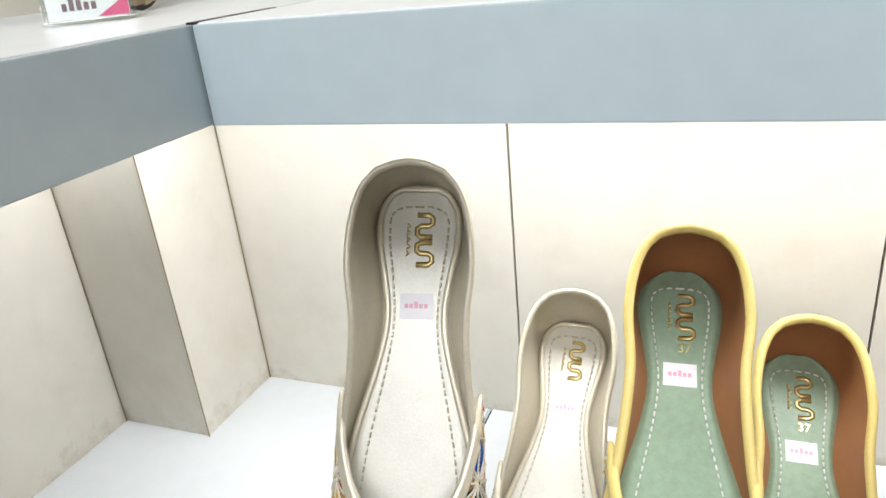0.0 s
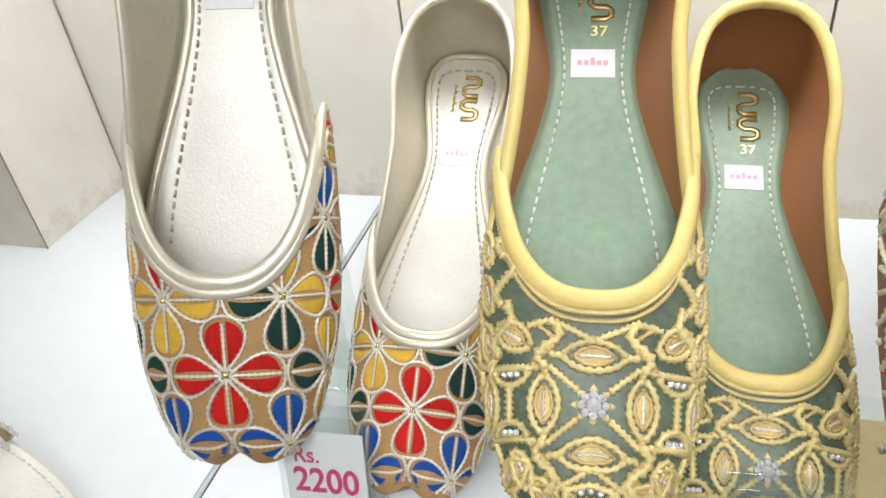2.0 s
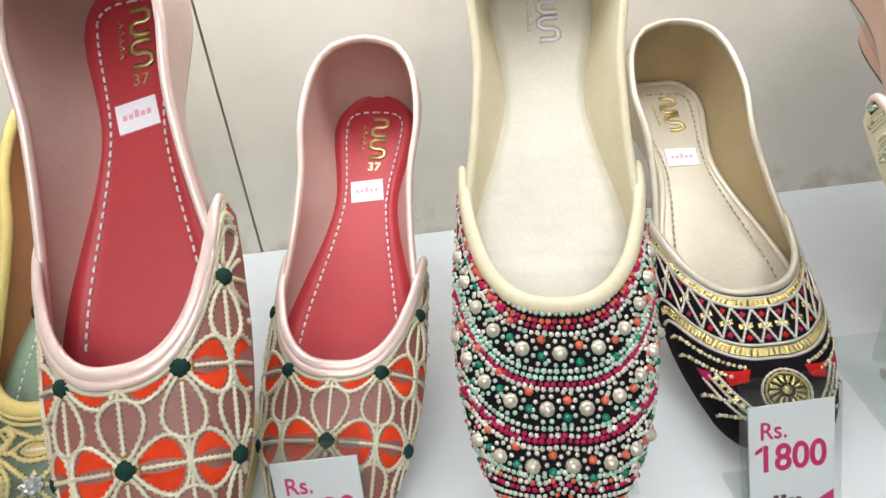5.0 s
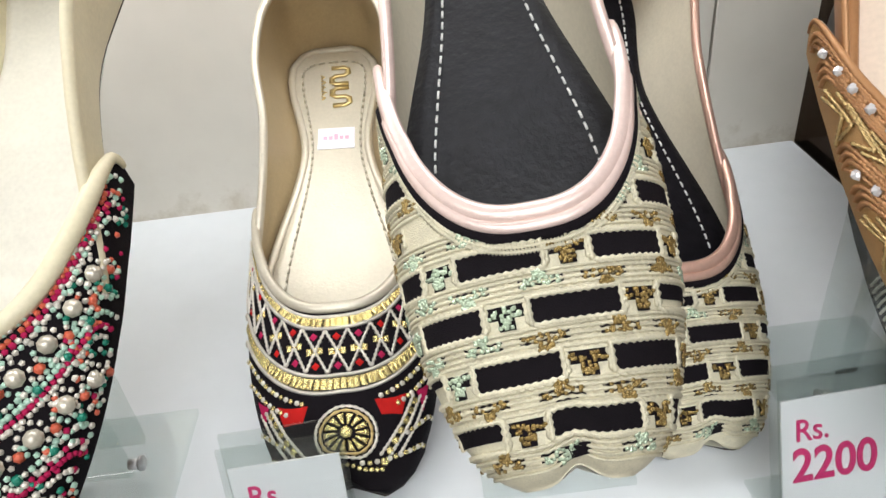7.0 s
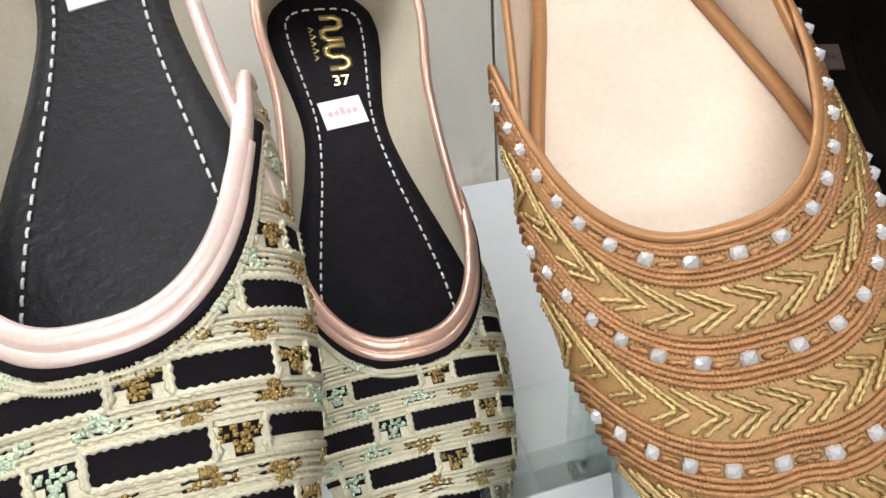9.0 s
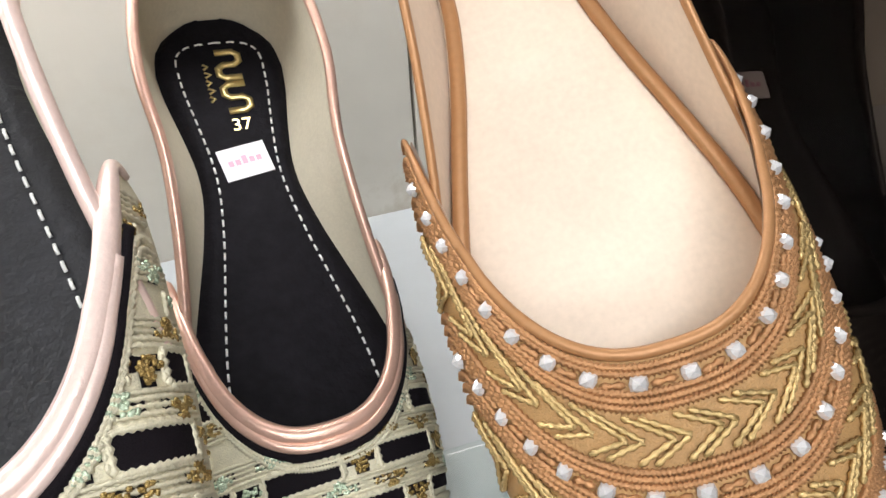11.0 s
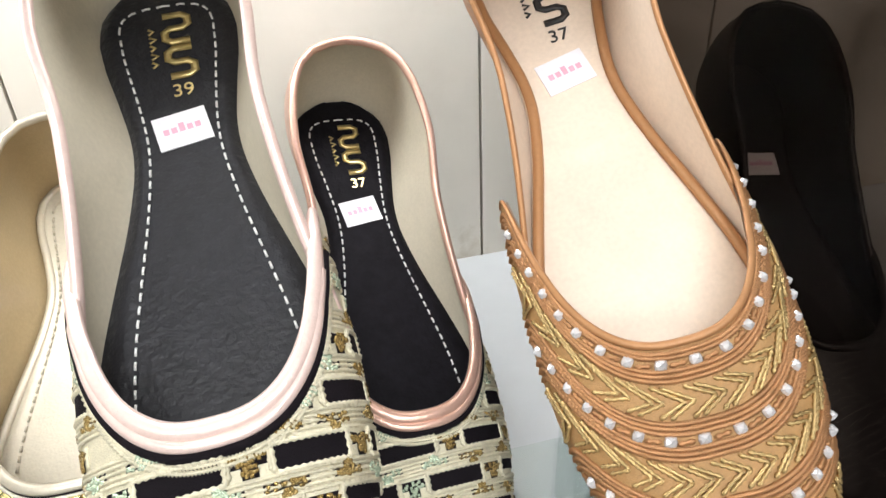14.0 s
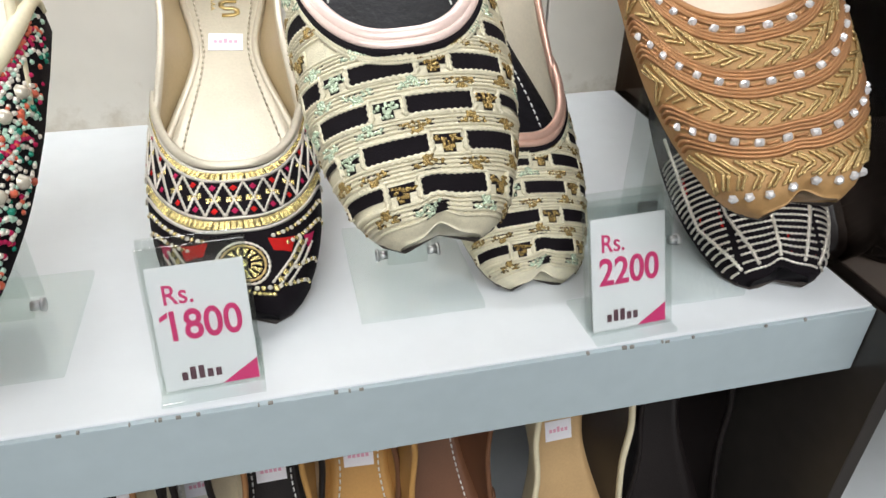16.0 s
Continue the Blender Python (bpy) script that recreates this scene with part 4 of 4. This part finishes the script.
PLACES = [
    ("A", (-0.0326, 0.2832, 1.0411, 9.4, 55.9, 8.2), 1.049),
    ("A", (0.0221, 0.3041, 1.0004, 2.0, 32.9, 4.5), 0.960),
    ("B", (0.0984, 0.2624, 1.0611, 5.0, 33.6, 3.8), 0.962),
    ("B", (0.1569, 0.2959, 1.0004, 2.0, 29.6, 2.6), 0.973),
    ("C", (0.2258, 0.2680, 1.0349, 4.1, 43.7, -6.6), 1.030),
    ("C", (0.2723, 0.3021, 1.0004, -9.7, 30.2, 4.8), 0.984),
    ("D", (0.3655, 0.2770, 1.0325, -8.5, 37.8, 3.0), 1.045),
    ("E", (0.4713, 0.3224, 1.0004, 0.1, 24.9, 1.9), 0.966),
    ("F", (0.5406, 0.2701, 1.0642, 2.2, 36.4, -5.5), 0.952),
    ("F2", (0.5976, 0.3230, 1.0004, 1.8, 35.6, 6.6), 0.940),
    ("G", (0.6643, 0.2601, 1.0678, 0.6, 37.1, -15.8), 0.962),
    ("H", (0.7060, 0.2990, 1.0004, -12.0, 17.0, -7.0), 0.970),
    ("X", (0.7600, 0.3090, 1.0004, -13.0, 34.3, 4.9), 0.951),
    ("X", (0.905, 0.325, 1.0004, -12, 36, 4), 0.94),
]
for key, pl, sc in PLACES:
    khussa("slipper", LABEL[key], stance(*pl), STY[key], sc)

# ---- clear display stands ----


def stand(x, y0, y1, toe, pitch, yaw, w=0.027, px=0.0, tip=0.075):
    ob = tagged(new("display_stand"), "clear acrylic slipper stand with a flat base plate", "display stand", "acrylic stands")
    ob.location = (x, y0, ZT)
    d = y1 - y0
    part("base_plate", box_bm((-w, 0, 0.0003), (w, d, 0.0033), 0.0006), M["acrylic"], ob)
    ty = toe[1] - y0
    # upright sheets that carry the sloping rest
    m = math.tan(radians(pitch))
    for k in (0, 1):
        yy = 0.036 + 0.016 * k
        top = toe[2] - ZT + (yy - ty) * m - 0.006
        part("post", box_bm((px - 0.0095, yy, 0.0034), (px + 0.0095, yy + 0.003, max(0.02, top)), 0.0005), M["acrylic"], ob)
    rest = part("rest", box_bm((-0.015, 0.035, -0.0042), (0.015, 0.19, -0.0014), 0.0006), M["acrylic"], ob)
    rest.matrix_basis = Matrix.Translation((toe[0] - x, ty, toe[2] - ZT)) @ Matrix.Rotation(radians(yaw), 4, "Z") @ Matrix.Rotation(radians(pitch), 4, "X")
    for s in (-1, 1):
        g = Geo()
        yy = 0.0375
        g.tube([(px + s * 0.0095, yy, 0.009), (px + s * 0.0135, yy, 0.009)], 0.0022, 10)
        g.tube([(px + s * 0.0135, yy, 0.009), (px + s * 0.0148, yy, 0.009)], 0.0030, 10)
        g.make("screw", M["steel"], ob, "steel thumb screw")
    return ob


stand(-0.0300, 0.318, 0.392, (-0.0326, 0.2832, 1.0411), 55.9, 9.4)
stand(0.0900, 0.318, 0.392, (0.0984, 0.2624, 1.0611), 33.6, 5.0)
stand(0.2220, 0.318, 0.392, (0.2258, 0.2680, 1.0349), 43.7, 4.1)
stand(0.3770, 0.307, 0.376, (0.3655, 0.2770, 1.0325), 37.8, -8.5)
stand(0.5450, 0.314, 0.388, (0.5406, 0.2701, 1.0642), 36.4, 3.1)
stand(0.6620, 0.298, 0.382, (0.6643, 0.2601, 1.0678), 37.1, 0.6, px=-0.002)

# ---- price cards in clear holders ----


def price_card(x, y, yaw, words, lean=14):
    ob = tagged(new("price_card_holder"), "clear acrylic holder with a white Rs. %s price card" % words, "price tag", "price cards")
    ob.matrix_world = Matrix.Translation((x, y, ZT + 0.0004)) @ Matrix.Rotation(radians(yaw), 4, "Z")
    part("foot", box_bm((-0.0185, -0.004, 0.0), (0.0185, 0.026, 0.0018), 0.0004), M["acrylic"], ob)
    tilt = Matrix.Rotation(radians(-lean), 4, "X")
    for k, (y0, h) in enumerate(((0.0, 0.058), (0.0052, 0.060))):
        sh = part("sheet", box_bm((-0.0185, y0, 0.0019), (0.0185, y0 + 0.0014, h), 0.0003), M["acrylic"], ob)
        sh.matrix_basis = tilt
    card = part("card", box_bm((-0.0168, 0.0022, 0.0024), (0.0168, 0.0029, 0.0500)), M["card"], ob, "white printed price card")
    card.matrix_basis = tilt
    up = Matrix.Translation((0, 0.0020, 0)) @ Matrix.Rotation(radians(90), 4, "X")
    text_part("currency", "Rs.", 0.0105, up @ Matrix.Translation((-0.0072, 0.0360, 0)), M["ink"], card, 0.0002, 0.004, 0.88)
    t = text_part("amount", words, 0.0160, up @ Matrix.Translation((0.0, 0.0222, 0)), M["ink"], card, 0.0002, 0.016, 0.86)
    if words[0] == "1":
        bm = bmesh.new()
        bm.faces.new([bm.verts.new(p) for p in ((-0.0146, 0.0017, 0.0298), (-0.0117, 0.0017, 0.0314), (-0.0117, 0.0017, 0.0334), (-0.0146, 0.0017, 0.0316))])
        part("numeral_flag", bm, M["ink"], card)
    bm = bmesh.new()
    vs = [bm.verts.new(p) for p in ((0.0035, 0.0020, 0.0026), (0.0166, 0.0020, 0.0026), (0.0166, 0.0020, 0.0108))]
    bm.faces.new(vs)
    part("corner_print", bm, M["ink"], card)
    bm = bmesh.new()
    for i in range(5):
        box_bm((-0.0105 + i * 0.0030, 0.0019, 0.0060), (-0.0085 + i * 0.0030, 0.0021, 0.0092 + (0.0018 if i in (1, 2) else 0)), 0, bm)
    part("mark_print", bm, M["ink_dark"], card)
    return ob


price_card(-0.004, 0.279, 4, "2200")
price_card(0.160, 0.2805, 6, "2200", 9)
price_card(0.2755, 0.2855, 0, "2200", 15)
price_card(0.4595, 0.2865, 2, "1800", 17)
price_card(0.6275, 0.2845, 3, "2200", 20)

cb = new("card_block")
tagged(cb, "pale yellow card block lying under a coral slipper", "card")
bm = box_bm((0.187, 0.312, 1.0004), (0.235, 0.372, 1.010))
bmesh.ops.bevel(bm, geom=bm.edges[:], offset=0.0008, segments=2, affect="EDGES")
part("card", bm, mat("pale_yellow_card", (0.62, 0.52, 0.27), 0.7, var=0.1, scale=120), cb)
for ob in scene.objects:
    if ob.type == "MESH" and ob.data.materials and ob.data.materials[0] in (M["acrylic"], M["bay_shade"]):
        ob.visible_shadow = ob.data.materials[0] is M["bay_shade"]

# ---- the side shelf: a beaded sandal ----


def sandal():
    ob = tagged(new("sandal"), "cream leather sandal with a crystal-beaded strap", "sandal")
    ob.matrix_world = stance(-0.112, 0.245, 1.0, 84, 14, 0)
    g, h = Geo(), Geo()
    qs = [0.0] + list(np.linspace(0.012, 0.9, 40)) + list(0.9 + 0.1 * np.sin(np.linspace(0.12, 1.5, 8)))
    lev = []
    for z, k in ((0.0, -0.0006), (0.002, 0.0010), (0.007, 0.0010), (0.008, -0.0008)):
        left = [Vector((-(half_w(q) + k), q * SL, z)) for q in qs]
        lev.append(left + [Vector((0, SL + k, z))] + [Vector((-v.x, v.y, v.z)) for v in reversed(left)])
    g.grid(lev, True)
    n = len(lev[0])
    g.f += [tuple(range(n))[::-1], tuple(3 * n + k for k in range(n))]
    g.make("sole", LE["cream_gold_inner"], ob, "", False)
    for sgn in (-1, 1):
        for k in range(60):
            q = 0.04 + k * 0.0145
            x0, x1 = half_w(q) - 0.004, half_w(q + 0.008) - 0.004
            h.tube([(sgn * x0, q * SL, 0.0081), (sgn * x1, (q + 0.008) * SL, 0.0081)], 0.0005, 5)
    tagged(h.make("stitching", M["thread"], ob), "", "", "", "stuff")
    rnd = random.Random(6)
    for y0, y1, top in ((0.060, 0.085, 0.030), (0.075, 0.150, 0.042)):
        arc = [Vector((0.036 * math.cos(t), y0 + (y1 - y0) * math.sin(t) ** 2, 0.006 + top * math.sin(t))) for t in np.linspace(0, math.pi, 40)]
        g = Geo()
        g.tube(arc, 0.0035, 8, flat=0.4)
        st = g.make("strap", LE["champagne"], ob)
        g = Geo()
        for i, p in enumerate(arc):
            d = (p - Vector((0, p.y, -0.01))).normalized()
            for k in range(2):
                g.ball(p + d * 0.001 + Vector((0, rnd.uniform(-0.003, 0.003), 0)), rnd.uniform(0.0014, 0.0026), d, 1.0, 6)
        tagged(g.make("crystal_trim", M["crystal"], st, "", False), "", "", "", "stuff")
    return ob


sandal()

# ---- upper boards: card and slipper feet that peep over the edge ----
LABEL.update({"U1": "pale gold slipper on the upper shelf", "U2": "rose slipper on the upper shelf", "K": "black slipper standing on the lower shelf", "T": "mustard tan slipper standing on the lower shelf", "N": "brown leather slipper standing on the lower shelf", "I": "cream slipper with black lining and tan insole on the lower shelf", "Q": "plain black slipper standing on the lower shelf"})
leather("mustard", (0.48, 0.26, 0.08), 0.5)
leather("brown", (0.16, 0.07, 0.035), 0.5)
plain = dict(thread=M["thread"])
STY["U1"] = dict(plain, insole=LE["cream_gold_inner"], lining=LE["beige"], outer=LE["champagne"], binding=LE["bronze"], upper=LE["champagne"])
STY["U2"] = dict(plain, insole=LE["coral"], lining=LE["pink_white"], outer=LE["pink_white"], binding=LE["pale_pink"], upper=LE["coral"])
STY["K"] = dict(plain, insole=LE["black"], lining=LE["beige"], outer=LE["black"], binding=LE["black"], upper=LE["black"])
STY["T"] = dict(plain, insole=LE["mustard"], lining=LE["mustard"], outer=LE["mustard"], binding=LE["mustard"], upper=LE["mustard"])
STY["N"] = dict(plain, insole=LE["brown"], lining=LE["brown"], outer=LE["brown"], binding=LE["brown"], upper=LE["brown"])
STY["I"] = dict(insole=leather("pale_tan", (0.50, 0.33, 0.16), 0.5), lining=LE["black"], outer=LE["ivory"], binding=LE["ivory"], upper=LE["ivory"], thread=None)
STY["Q"] = dict(insole=LE["black"], lining=LE["black"], outer=LE["black"], binding=LE["black"], upper=LE["black"], thread=None, sticker=False)
for key, pl, sc in (
    ("U1", (-0.205, 0.385, 1.3515, 60, 30, 0), 1.0),
    ("U2", (0.075, 0.300, 1.3515, 0, 30, 0), 1.0),
    ("K", (0.392, 0.300, 0.70, 0, 66, 0), 1.0),
    ("U1", (0.428, 0.312, 0.70, 3, 66, 0), 0.95),
    ("K", (0.466, 0.304, 0.70, 0, 66, 0), 1.0),
    ("T", (0.512, 0.302, 0.70, -4, 67, 0), 1.02),
    ("N", (0.564, 0.312, 0.70, 0, 64, 0), 1.0),
    ("I", (0.640, 0.302, 0.7004, 2, 69, 0), 1.0),
    ("Q", (0.705, 0.300, 0.7004, -3, 66, 0), 0.98),
):
    khussa("slipper", LABEL[key], stance(*pl), STY[key], sc)
lifted = price_card(-0.158, 0.318, 35, "2200")
lifted.location.z = 1.3519
lifted = price_card(0.060, 0.2835, 0, "2200")
lifted.location.z = 1.3519
for ob in scene.objects:
    if ob.type == "MESH" and ob.data.materials and ob.data.materials[0] is M["acrylic"]:
        ob.visible_shadow = False
